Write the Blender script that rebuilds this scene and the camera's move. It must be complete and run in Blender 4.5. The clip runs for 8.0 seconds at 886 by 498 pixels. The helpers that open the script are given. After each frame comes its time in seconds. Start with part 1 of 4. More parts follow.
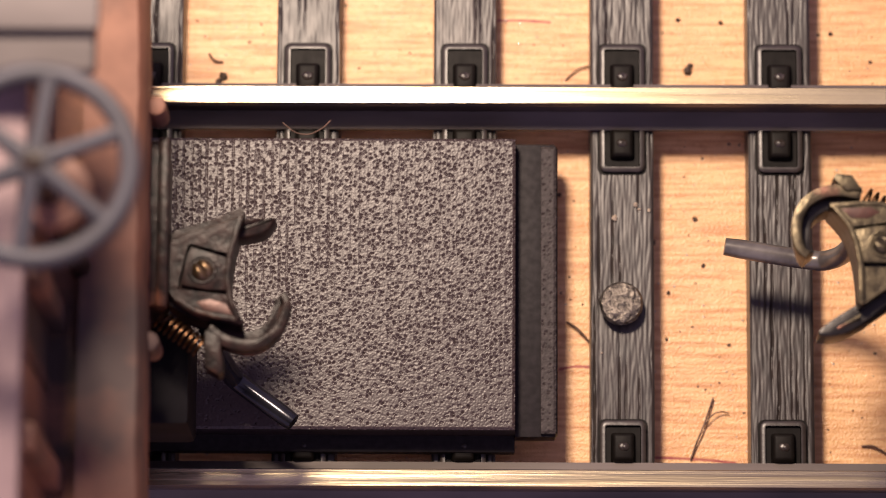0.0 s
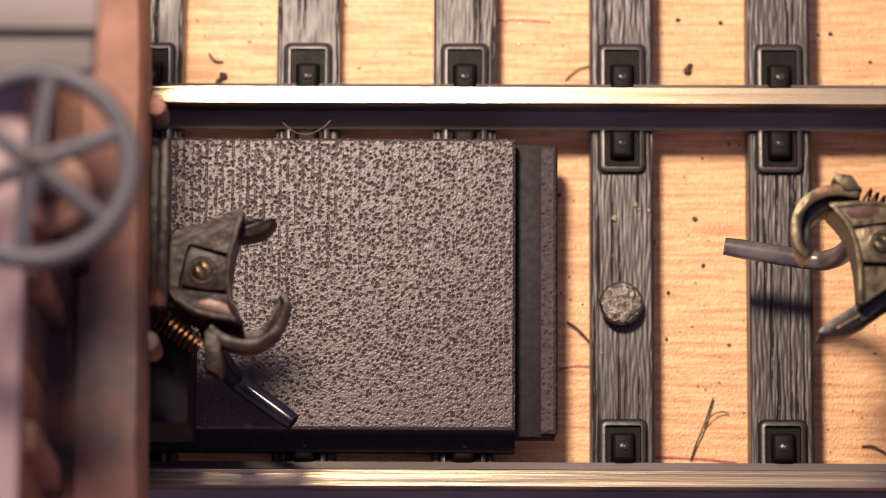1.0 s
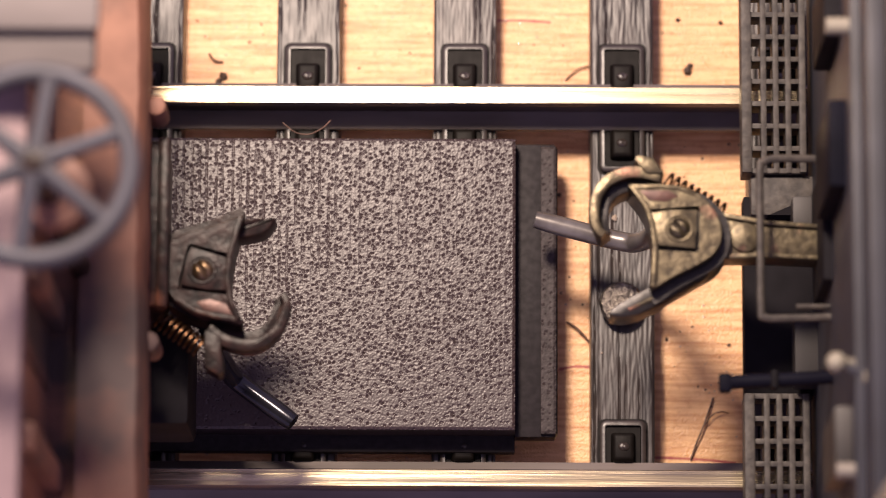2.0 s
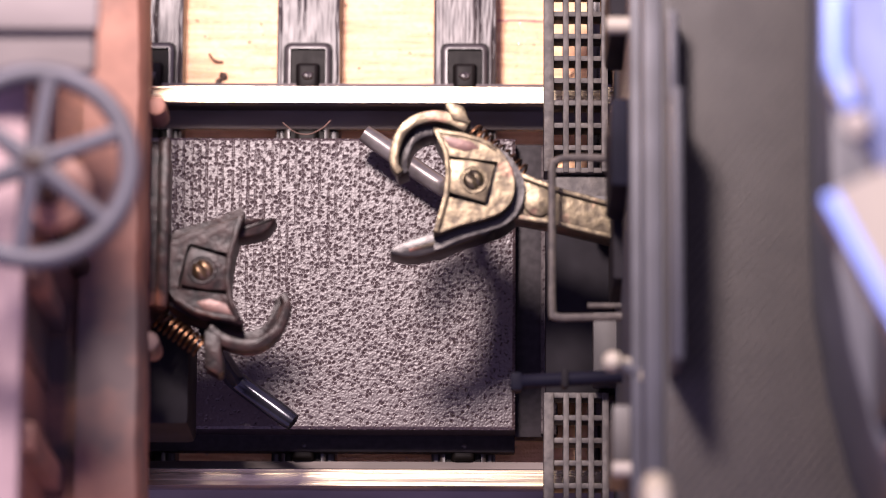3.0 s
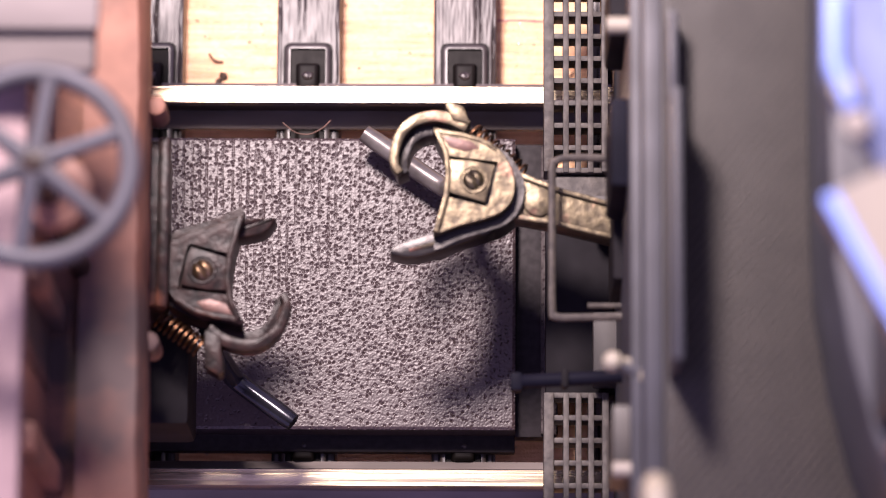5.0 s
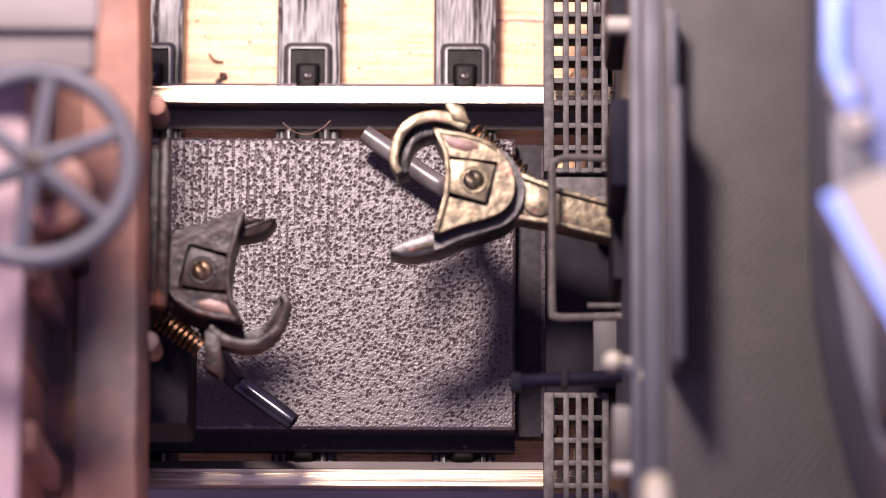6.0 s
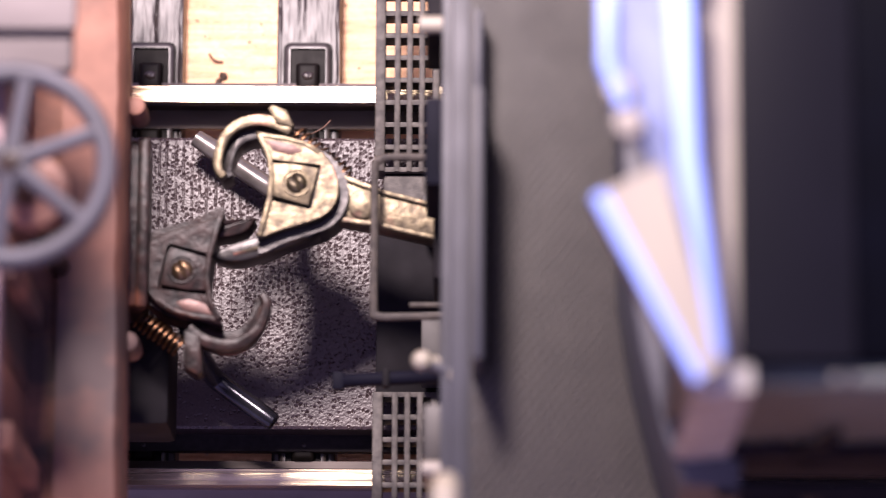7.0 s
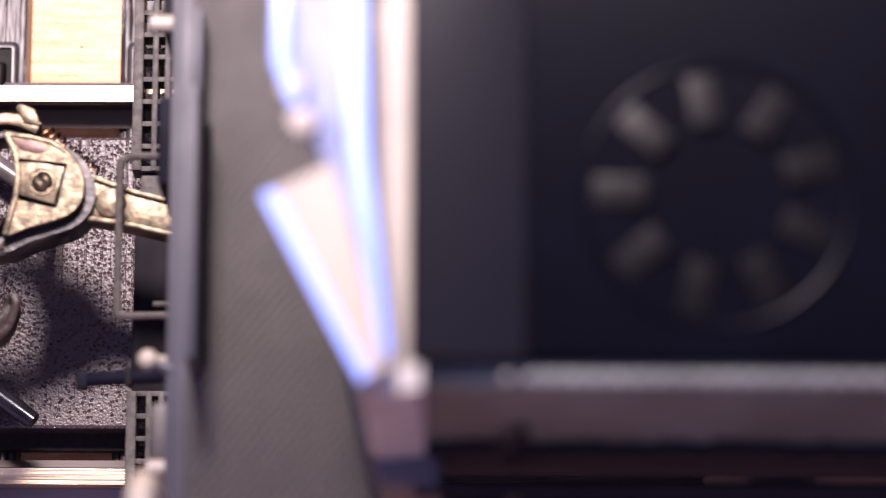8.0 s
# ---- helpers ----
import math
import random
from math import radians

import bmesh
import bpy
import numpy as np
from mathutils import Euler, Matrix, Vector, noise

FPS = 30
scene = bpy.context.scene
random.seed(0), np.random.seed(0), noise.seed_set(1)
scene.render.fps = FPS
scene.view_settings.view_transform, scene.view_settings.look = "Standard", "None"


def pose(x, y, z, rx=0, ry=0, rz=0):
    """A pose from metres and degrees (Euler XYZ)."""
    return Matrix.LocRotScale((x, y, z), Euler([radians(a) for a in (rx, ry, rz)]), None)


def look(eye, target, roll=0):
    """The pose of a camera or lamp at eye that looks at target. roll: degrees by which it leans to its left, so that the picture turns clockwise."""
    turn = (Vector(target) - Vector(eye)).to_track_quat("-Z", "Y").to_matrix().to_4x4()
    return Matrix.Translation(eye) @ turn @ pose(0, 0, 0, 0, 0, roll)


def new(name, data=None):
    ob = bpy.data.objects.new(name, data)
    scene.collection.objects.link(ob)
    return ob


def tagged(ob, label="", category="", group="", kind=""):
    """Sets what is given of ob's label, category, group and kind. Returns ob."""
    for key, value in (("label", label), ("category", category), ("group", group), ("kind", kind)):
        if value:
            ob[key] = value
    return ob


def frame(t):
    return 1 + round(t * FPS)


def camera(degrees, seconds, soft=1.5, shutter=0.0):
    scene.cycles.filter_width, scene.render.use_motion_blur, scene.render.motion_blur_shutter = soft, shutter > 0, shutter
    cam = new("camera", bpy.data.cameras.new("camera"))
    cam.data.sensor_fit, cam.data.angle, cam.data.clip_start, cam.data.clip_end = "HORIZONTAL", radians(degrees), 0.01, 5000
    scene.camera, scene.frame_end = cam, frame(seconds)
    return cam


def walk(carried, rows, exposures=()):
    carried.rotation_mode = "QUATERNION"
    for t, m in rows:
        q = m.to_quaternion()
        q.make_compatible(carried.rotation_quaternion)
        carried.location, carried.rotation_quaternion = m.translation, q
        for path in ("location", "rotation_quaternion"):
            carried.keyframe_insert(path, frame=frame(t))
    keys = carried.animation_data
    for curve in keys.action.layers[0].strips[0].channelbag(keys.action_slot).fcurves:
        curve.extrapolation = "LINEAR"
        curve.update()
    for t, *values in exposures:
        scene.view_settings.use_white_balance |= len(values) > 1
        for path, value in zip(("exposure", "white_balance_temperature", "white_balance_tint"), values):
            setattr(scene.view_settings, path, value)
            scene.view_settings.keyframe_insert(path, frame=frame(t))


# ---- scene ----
MM = 0.001
cam = camera(12.0, 8.0, soft=0.9, shutter=0.25)
cam.data.dof.use_dof = True
cam.data.dof.focus_distance = 0.1848
cam.data.dof.aperture_fstop = 53.0
EYE = pose(0.681 * MM, -37.109 * MM, 188.026 * MM, 11.917, 0.436, 0.314)
walk(cam, [(0.0, EYE), (8.0, EYE)],
     exposures=[(0.0, 0.0, 6450, 21), (1.2, 0.0, 6450, 21), (1.7, 0.03, 6400, 21), (2.3, 0.4, 5950, 27), (2.8, 0.64, 5600, 33),
                (6.5, 0.7, 5550, 33), (8.0, 0.7, 5450, 33)])

# ---- light: a desk lamp above the far side of the track, dim room round it ----
world = bpy.data.worlds.new("room_light")
scene.world = world
world.use_nodes = True
world.node_tree.nodes["Background"].inputs[0].default_value = (0.77, 0.62, 0.95, 1)
world.node_tree.nodes["Background"].inputs[1].default_value = 0.46
lamp = bpy.data.lights.new("desk_lamp_light", "AREA")
lamp.shape, lamp.size, lamp.energy, lamp.color = "DISK", 0.017, 0.160, (1.0, 0.83, 0.61)
desk_lamp = new("desk_lamp_light", lamp)
desk_lamp.matrix_world = look((-0.0155, 0.038, 0.096), (-0.008, 0.006, 0.0))


# ---- materials ----
def material(name, colour, rough=0.6, metal=0.0, dark=None, scale=900.0, stretch=(1, 1, 1), contrast=(0.35, 0.65), bump=0.2,
             bump_scale=None, depth=0.05, dirt=None, dirt_scale=220.0, dirt_range=(0.52, 0.7), specular=0.5, coat=0.0, vary=0.0):
    """A painted, moulded or metal surface: grain at one scale, stains at another, fine relief. depth is in millimetres."""
    m = bpy.data.materials.new(name)
    m.use_nodes = True
    t = m.node_tree
    n, link = t.nodes, t.links.new
    b = n["Principled BSDF"]
    co = n.new("ShaderNodeTexCoord")
    mp = n.new("ShaderNodeMapping")
    mp.inputs["Scale"].default_value = stretch
    link(co.outputs["Object"], mp.inputs[0])
    g = n.new("ShaderNodeTexNoise")
    g.inputs["Scale"].default_value, g.inputs["Detail"].default_value = scale, 6.0
    link(mp.outputs[0], g.inputs["Vector"])
    r = n.new("ShaderNodeValToRGB")
    r.color_ramp.elements[0].position, r.color_ramp.elements[1].position = contrast
    r.color_ramp.elements[0].color = (*(dark or [c * 0.6 for c in colour]), 1)
    r.color_ramp.elements[1].color = (*colour, 1)
    link(g.outputs[0], r.inputs[0])
    out = r.outputs[0]
    if dirt:
        d = n.new("ShaderNodeTexNoise")
        d.inputs["Scale"].default_value, d.inputs["Detail"].default_value = dirt_scale, 4.0
        link(co.outputs["Object"], d.inputs["Vector"])
        dr = n.new("ShaderNodeMapRange")
        dr.inputs[1].default_value, dr.inputs[2].default_value = dirt_range
        link(d.outputs[0], dr.inputs[0])
        mx = n.new("ShaderNodeMix")
        mx.data_type = "RGBA"
        link(dr.outputs[0], mx.inputs[0])
        link(out, mx.inputs[6])
        mx.inputs[7].default_value = (*dirt, 1)
        out = mx.outputs[2]
    if vary:
        oi = n.new("ShaderNodeObjectInfo")
        vr = n.new("ShaderNodeMapRange")
        vr.inputs[3].default_value, vr.inputs[4].default_value = 1 - vary, 1 + vary
        link(oi.outputs["Random"], vr.inputs[0])
        hs = n.new("ShaderNodeHueSaturation")
        link(vr.outputs[0], hs.inputs["Value"])
        link(out, hs.inputs["Color"])
        out = hs.outputs[0]
    link(out, b.inputs["Base Color"])
    rr = n.new("ShaderNodeMapRange")
    rr.inputs[3].default_value, rr.inputs[4].default_value = min(1, rough * 1.15), rough * 0.85
    link(g.outputs[0], rr.inputs[0])
    link(rr.outputs[0], b.inputs["Roughness"])
    b.inputs["Metallic"].default_value = metal
    b.inputs["Specular IOR Level"].default_value = specular
    b.inputs["Coat Weight"].default_value = coat
    b.inputs["Coat Roughness"].default_value = 0.3
    if bump:
        h = g
        if bump_scale:
            h = n.new("ShaderNodeTexNoise")
            h.inputs["Scale"].default_value, h.inputs["Detail"].default_value = bump_scale, 3.0
            link(mp.outputs[0], h.inputs["Vector"])
        bp = n.new("ShaderNodeBump")
        bp.inputs["Strength"].default_value, bp.inputs["Distance"].default_value = bump, depth * MM
        link(h.outputs[0], bp.inputs["Height"])
        link(bp.outputs[0], b.inputs["Normal"])
    return m


def board_material():
    """Pale pine board under a thin varnish: fine lines along x, soft patches, glints in the varnish."""
    m = material("pine_board", (0.82, 0.48, 0.21), 0.42, 0.0, dark=(0.60, 0.28, 0.10), scale=4200.0, stretch=(0.07, 1, 1),
                 contrast=(0.36, 0.58), bump=0.0, dirt=(0.54, 0.24, 0.085), dirt_scale=2600.0, dirt_range=(0.52, 0.9), specular=0.5, coat=0.42)
    n, link = m.node_tree.nodes, m.node_tree.links.new
    co = n.new("ShaderNodeTexCoord")
    mp = n.new("ShaderNodeMapping")
    mp.inputs["Scale"].default_value = (0.09, 1, 1)
    link(co.outputs["Object"], mp.inputs[0])
    line = n.new("ShaderNodeTexNoise")
    line.inputs["Scale"].default_value, line.inputs["Detail"].default_value = 3000.0, 4.0
    link(mp.outputs[0], line.inputs["Vector"])
    grit = n.new("ShaderNodeTexNoise")
    grit.inputs["Scale"].default_value, grit.inputs["Detail"].default_value = 8500.0, 3.0
    link(co.outputs["Object"], grit.inputs["Vector"])
    add = n.new("ShaderNodeMath")
    add.operation = "MULTIPLY_ADD"
    add.inputs[1].default_value = 0.9
    link(grit.outputs[0], add.inputs[0])
    link(line.outputs[0], add.inputs[2])
    bp = n.new("ShaderNodeBump")
    bp.inputs["Strength"].default_value, bp.inputs["Distance"].default_value = 1.0, 0.05 * MM
    link(add.outputs[0], bp.inputs["Height"])
    link(bp.outputs[0], n["Principled BSDF"].inputs["Normal"])
    link(bp.outputs[0], n["Principled BSDF"].inputs["Coat Normal"])
    return m


PINE = board_material()
RAIL_TOP = material("worn_nickel_silver", (0.56, 0.48, 0.32), 0.27, 1.0, dark=(0.34, 0.28, 0.18), scale=3200, stretch=(0.02, 1, 1),
                    bump=1.0, depth=0.035)
RAIL_SIDE = material("weathered_rail_side", (0.15, 0.125, 0.115), 0.5, 0.3, scale=700, stretch=(0.2, 1, 1), bump=0.2)
SLEEPER = material("black_brown_plastic", (0.036, 0.026, 0.022), 0.42, 0.0, dark=(0.020, 0.015, 0.013), scale=2600, stretch=(1, 0.4, 1),
                   bump=0.9, depth=0.016, specular=0.55, vary=0.15)
SPIKE = material("matt_black_spike_and_gap_shade", (0.010, 0.008, 0.007), 0.5, 0.0, scale=2200, bump=0.3, depth=0.03, specular=0.10, vary=0.1)
PLATE = material("black_plastic", (0.040, 0.030, 0.026), 0.36, 0.0, scale=2200, bump=0.5, depth=0.03, specular=0.6, vary=0.1)
MAGNET = material("cast_magnet", (0.052, 0.0355, 0.035), 0.37, 0.0, dark=(0.038, 0.026, 0.026), scale=7000.0, bump=0.6, depth=0.008, specular=0.40)
# darker tone of the magnet for the shade down in its pits
PIT = material("shade_in_pits", (0.031, 0.021, 0.022), 0.55, 0.0, scale=5000.0, bump=0.3, depth=0.01, specular=0.1)
REDDISH = material("worn_reddish_metal", (0.085, 0.034, 0.023), 0.42, 0.3, dark=(0.05, 0.022, 0.017), scale=2600, bump=0.6, depth=0.03)
LIP = material("dull_cast_edge", (0.055, 0.044, 0.043), 0.55, 0.0, scale=4200.0, bump=0.5, depth=0.012, specular=0.2)
MAGNET_SIDE = material("dark_magnet_edge", (0.018, 0.014, 0.016), 0.55, 0.0, scale=3300, bump=0.3, depth=0.02, specular=0.15)
NAIL = material("chipped_steel", (0.25, 0.22, 0.18), 0.36, 0.8, dark=(0.11, 0.095, 0.08), scale=3400, contrast=(0.4, 0.6), bump=1.0, depth=0.22)
BRONZE = material("worn_cast_bronze", (0.108, 0.088, 0.053), 0.38, 0.75, dark=(0.040, 0.032, 0.021), scale=2600, contrast=(0.34, 0.58), bump=1.0,
                  depth=0.03, dirt=(0.22, 0.10, 0.07), dirt_scale=480, dirt_range=(0.6, 0.75))
# the coupler's bronze darkened: shade on its lower parts put into the colour
SHADED_BRONZE = material("shaded_dark_bronze", (0.019, 0.0155, 0.013), 0.34, 0.4, dark=(0.010, 0.008, 0.008), scale=2300, bump=0.8, depth=0.03)
IRON = material("dark_cast_metal", (0.027, 0.0138, 0.0118), 0.36, 0.0, dark=(0.006, 0.0040, 0.0038), scale=1900, bump=0.9, depth=0.05, specular=0.14,
                dirt=(0.13, 0.05, 0.03), dirt_scale=420, dirt_range=(0.60, 0.72))
BRASS = material("bright_brass", (0.19, 0.125, 0.070), 0.36, 0.9, scale=1500, bump=0.2)
COPPER = material("copper_wire", (0.15, 0.080, 0.042), 0.34, 1.0, scale=1500, bump=0.1)
BLACKENED = material("blackened_steel", (0.035, 0.035, 0.045), 0.22, 0.6, scale=900, bump=0.15)
STEEL = material("bare_steel_pin", (0.20, 0.185, 0.17), 0.32, 0.4, dark=(0.10, 0.09, 0.082), scale=900, bump=0.3)
RUST = material("rust_brown_paint", (0.26, 0.118, 0.074), 0.65, 0.0, dark=(0.15, 0.064, 0.042), scale=260, bump=0.4, depth=0.08,
                dirt=(0.05, 0.03, 0.028), dirt_scale=120, dirt_range=(0.5, 0.66))
RUST_DARK = material("sooty_brown_boards", (0.23, 0.095, 0.055), 0.75, 0.0, dark=(0.035, 0.022, 0.02), scale=160, stretch=(1, 1.6, 0.25),
                     contrast=(0.4, 0.6), bump=0.4, depth=0.1)
FADED = material("faded_pink_grey_paint", (0.25, 0.175, 0.18), 0.7, 0.0, dark=(0.16, 0.11, 0.115), scale=200, bump=0.2)
GREY_STEP = material("dusty_grey_plank", (0.15, 0.128, 0.124), 0.7, 0.0, dark=(0.09, 0.077, 0.074), scale=220, stretch=(0.4, 1, 1), bump=0.3)
WHEEL = material("blue_grey_steel", (0.042, 0.041, 0.055), 0.6, 0.0, dark=(0.035, 0.034, 0.042), scale=420, bump=0.2)
GRATE = material("grey_brown_moulding", (0.062, 0.052, 0.043), 0.6, 0.0, dark=(0.030, 0.025, 0.022), scale=2600, bump=0.8, depth=0.05)
NIGHT = material("blue_black_paint", (0.007, 0.0068, 0.0135), 0.6, 0.0, dark=(0.004, 0.004, 0.008), scale=300, bump=0.15, specular=0.05)
STUD = material("dull_grey_studs", (0.17, 0.165, 0.155), 0.6, 0.0, scale=600, bump=0.1)
BLADE = material("sooty_fan_blade", (0.0044, 0.0042, 0.0040), 0.5, 0.0, scale=600, bump=0.1, specular=0.10)
HOOD = material("sooty_black_roof", (0.0016, 0.0018, 0.0040), 0.36, 0.0, scale=300, bump=0.15, specular=0.045)
CAB_ROOF = material("satin_dark_roof", (0.0040, 0.0039, 0.0056), 0.34, 0.0, dark=(0.003, 0.003, 0.0042), scale=300, bump=0.15, specular=0.20)
BLACK = material("flat_black", (0.010, 0.0085, 0.011), 0.7, 0.0, scale=500, bump=0.1, specular=0.12)
TREAD = material("worn_grey_deck", (0.014, 0.012, 0.0105), 0.6, 0.0, dark=(0.010, 0.0085, 0.008), scale=350, bump=0.3, depth=0.04)
TREAD_TOP = material("rubbed_tread", (0.078, 0.066, 0.057), 0.5, 0.0, dark=(0.056, 0.047, 0.041), scale=900, bump=0.2)
TAUPE = material("grey_taupe_paint", (0.026, 0.021, 0.019), 0.55, 0.0, scale=400, bump=0.2)
DUSK = material("dusty_blue_grey", (0.018, 0.0188, 0.030), 0.55, 0.0, dark=(0.012, 0.0125, 0.020), scale=420, bump=0.2)
PALE_BLUE = material("dusty_pale_blue", (0.15, 0.18, 0.31), 0.5, 0.0, dark=(0.07, 0.085, 0.16), scale=420, contrast=(0.4, 0.62), bump=0.2)
LIGHT_GREY = material("worn_light_grey", (0.32, 0.31, 0.275), 0.55, 0.0, dark=(0.22, 0.21, 0.19), scale=500, bump=0.2)
SLATE = material("slate_grey_paint", (0.04, 0.041, 0.052), 0.5, 0.0, scale=300, bump=0.15)
WHITE = material("white_paint", (0.27, 0.247, 0.19), 0.5, 0.0, dark=(0.21, 0.187, 0.165), scale=150, bump=0.1)
BLUE = material("pale_blue_paint", (0.24, 0.35, 0.80), 0.45, 0.0, dark=(0.21, 0.31, 0.74), scale=150, bump=0.1)
SIDE = material("grey_side_paint", (0.058, 0.080, 0.076), 0.6, 0.0, dark=(0.031, 0.038, 0.035), scale=120, stretch=(2, 1, 0.5), bump=0.2)
FIBRE = material("dust_fibre", (0.16, 0.09, 0.06), 0.7, 0.0, scale=900, bump=0.0)
CRUMB = material("dark_crumb", (0.07, 0.04, 0.025), 0.7, 0.0, scale=2000, bump=0.4)
GLINT = material("clear_varnish", (0.52, 0.42, 0.32), 0.12, 0.0, scale=1500, bump=0.1, specular=0.8)
INK = material("dark_red_ink", (0.30, 0.045, 0.035), 0.5, 0.0, dark=(0.42, 0.12, 0.07), scale=1500, bump=0.1)


# ---- mesh helpers, in millimetres ----
def finish(bm, name, mat, smooth=True):
    bmesh.ops.scale(bm, vec=(MM, MM, MM), verts=bm.verts)
    bmesh.ops.recalc_face_normals(bm, faces=bm.faces)
    me = bpy.data.meshes.new(name)
    bm.to_mesh(me)
    bm.free()
    me.materials.append(mat)
    for p in me.polygons:
        p.use_smooth = smooth
    if smooth:
        me.set_sharp_from_angle(angle=radians(38))
    return me


def part(name, bm, mat, parent, label="", smooth=True):
    ob = new(name, finish(bm, name, mat, smooth))
    ob.parent = parent
    if label:
        tagged(ob, label)
    return ob


def thing(name, label, category, group="", kind="", at=(0, 0, 0)):
    ob = new(name)
    ob.empty_display_size = 0.002
    ob.location = [c * MM for c in at]
    return tagged(ob, label, category, group, kind)


def box(x0, x1, y0, y1, z0, z1, bevel=0.0, bm=None, segments=2):
    own = bmesh.new()
    bmesh.ops.create_cube(own, size=1, matrix=Matrix.Translation(((x0 + x1) / 2, (y0 + y1) / 2, (z0 + z1) / 2))
                          @ Matrix.Diagonal((abs(x1 - x0), abs(y1 - y0), abs(z1 - z0), 1)))
    if bevel:
        bmesh.ops.bevel(own, geom=own.edges[:], offset=bevel, segments=segments, affect="EDGES", profile=0.6)
    return own if bm is None else merge(bm, own)


def merge(bm, other):
    me = bpy.data.meshes.new("scratch")
    other.to_mesh(me)
    other.free()
    bm.from_mesh(me)
    bpy.data.meshes.remove(me)
    return bm


def prism(points, z0, z1, bevel=0.0, bm=None, top_inset=0.0):
    own = bmesh.new()
    low = [own.verts.new((x, y, z0)) for x, y in points]
    high = [own.verts.new((x, y, z1)) for x, y in points]
    n = len(points)
    for k in range(n):
        own.faces.new((low[k], low[(k + 1) % n], high[(k + 1) % n], high[k]))
    own.faces.new(low[::-1])
    top = own.faces.new(high)
    bmesh.ops.recalc_face_normals(own, faces=own.faces)
    if top_inset:
        bmesh.ops.inset_region(own, faces=[top], thickness=top_inset, depth=0)
    if bevel:
        edges = [e for e in own.edges if all(abs(v.co.z - z1) < 1e-6 for v in e.verts) or all(abs(v.co.z - z0) < 1e-6 for v in e.verts)]
        bmesh.ops.bevel(own, geom=edges, offset=bevel, segments=2, affect="EDGES", profile=0.6)
    return own if bm is None else merge(bm, own)


def smooth_loop(points, steps=3):
    """Points round a closed outline, rounded off."""
    out = []
    n = len(points)
    for k in range(n):
        p = [Vector(points[(k + j) % n]) for j in (-1, 0, 1, 2)]
        for i in range(steps):
            t = i / steps
            out.append(tuple(0.5 * (2 * p[1] + (p[2] - p[0]) * t + (2 * p[0] - 5 * p[1] + 4 * p[2] - p[3]) * t * t
                                    + (3 * p[1] - p[0] - 3 * p[2] + p[3]) * t ** 3)))
    return out


def tube(path, radius, sides=10, bm=None, closed=False, flat=1.0):
    own = bmesh.new()
    pts = [Vector(p) for p in path]
    n = len(pts)
    rings = []
    for k, p in enumerate(pts):
        a = pts[(k - 1) % n] if closed or k else p
        b = pts[(k + 1) % n] if closed or k < n - 1 else p
        d = (b - a).normalized()
        u = d.cross(Vector((0, 0, 1)))
        u = u.normalized() if u.length > 1e-4 else Vector((1, 0, 0))
        w = d.cross(u)
        r = radius[k] if isinstance(radius, (list, tuple)) else radius
        rings.append([own.verts.new(p + u * r * math.cos(6.28319 * j / sides) + w * r * flat * math.sin(6.28319 * j / sides)) for j in range(sides)])
    for k in range(n if closed else n - 1):
        a, b = rings[k], rings[(k + 1) % n]
        for j in range(sides):
            own.faces.new((a[j], a[(j + 1) % sides], b[(j + 1) % sides], b[j]))
    if not closed:
        own.faces.new(rings[0][::-1])
        own.faces.new(rings[-1])
    return own if bm is None else merge(bm, own)


def curve(points, steps=6):
    """Points along a smooth open line through the given ones."""
    p = [Vector(q) for q in points]
    p = [p[0] * 2 - p[1]] + p + [p[-1] * 2 - p[-2]]
    out = []
    for k in range(1, len(p) - 2):
        for i in range(steps):
            t = i / steps
            out.append(0.5 * (2 * p[k] + (p[k + 1] - p[k - 1]) * t + (2 * p[k - 1] - 5 * p[k] + 4 * p[k + 1] - p[k + 2]) * t * t
                              + (3 * p[k] - p[k - 1] - 3 * p[k + 1] + p[k + 2]) * t ** 3))
    return out + [p[-2]]


def disc(x, y, z0, z1, r, sides=24, bevel=0.0, bm=None):
    return prism([(x + r * math.cos(6.28319 * k / sides), y + r * math.sin(6.28319 * k / sides)) for k in range(sides)], z0, z1, bevel, bm)


# ---- board ----
def build_board():
    bm = bmesh.new()
    box(-800, 800, -500, 500, -18, 0, 0.8, bm)
    ob = new("ground", finish(bm, "ground", PINE))
    tagged(ob, "pale varnished pine board under the model track", "board", kind="structure")


build_board()

# ---- track ----
PITCH = 7.138
TIE_TOP = 2.0
RAIL_TOP_Z = 4.5
HALF_TIE = 1.42


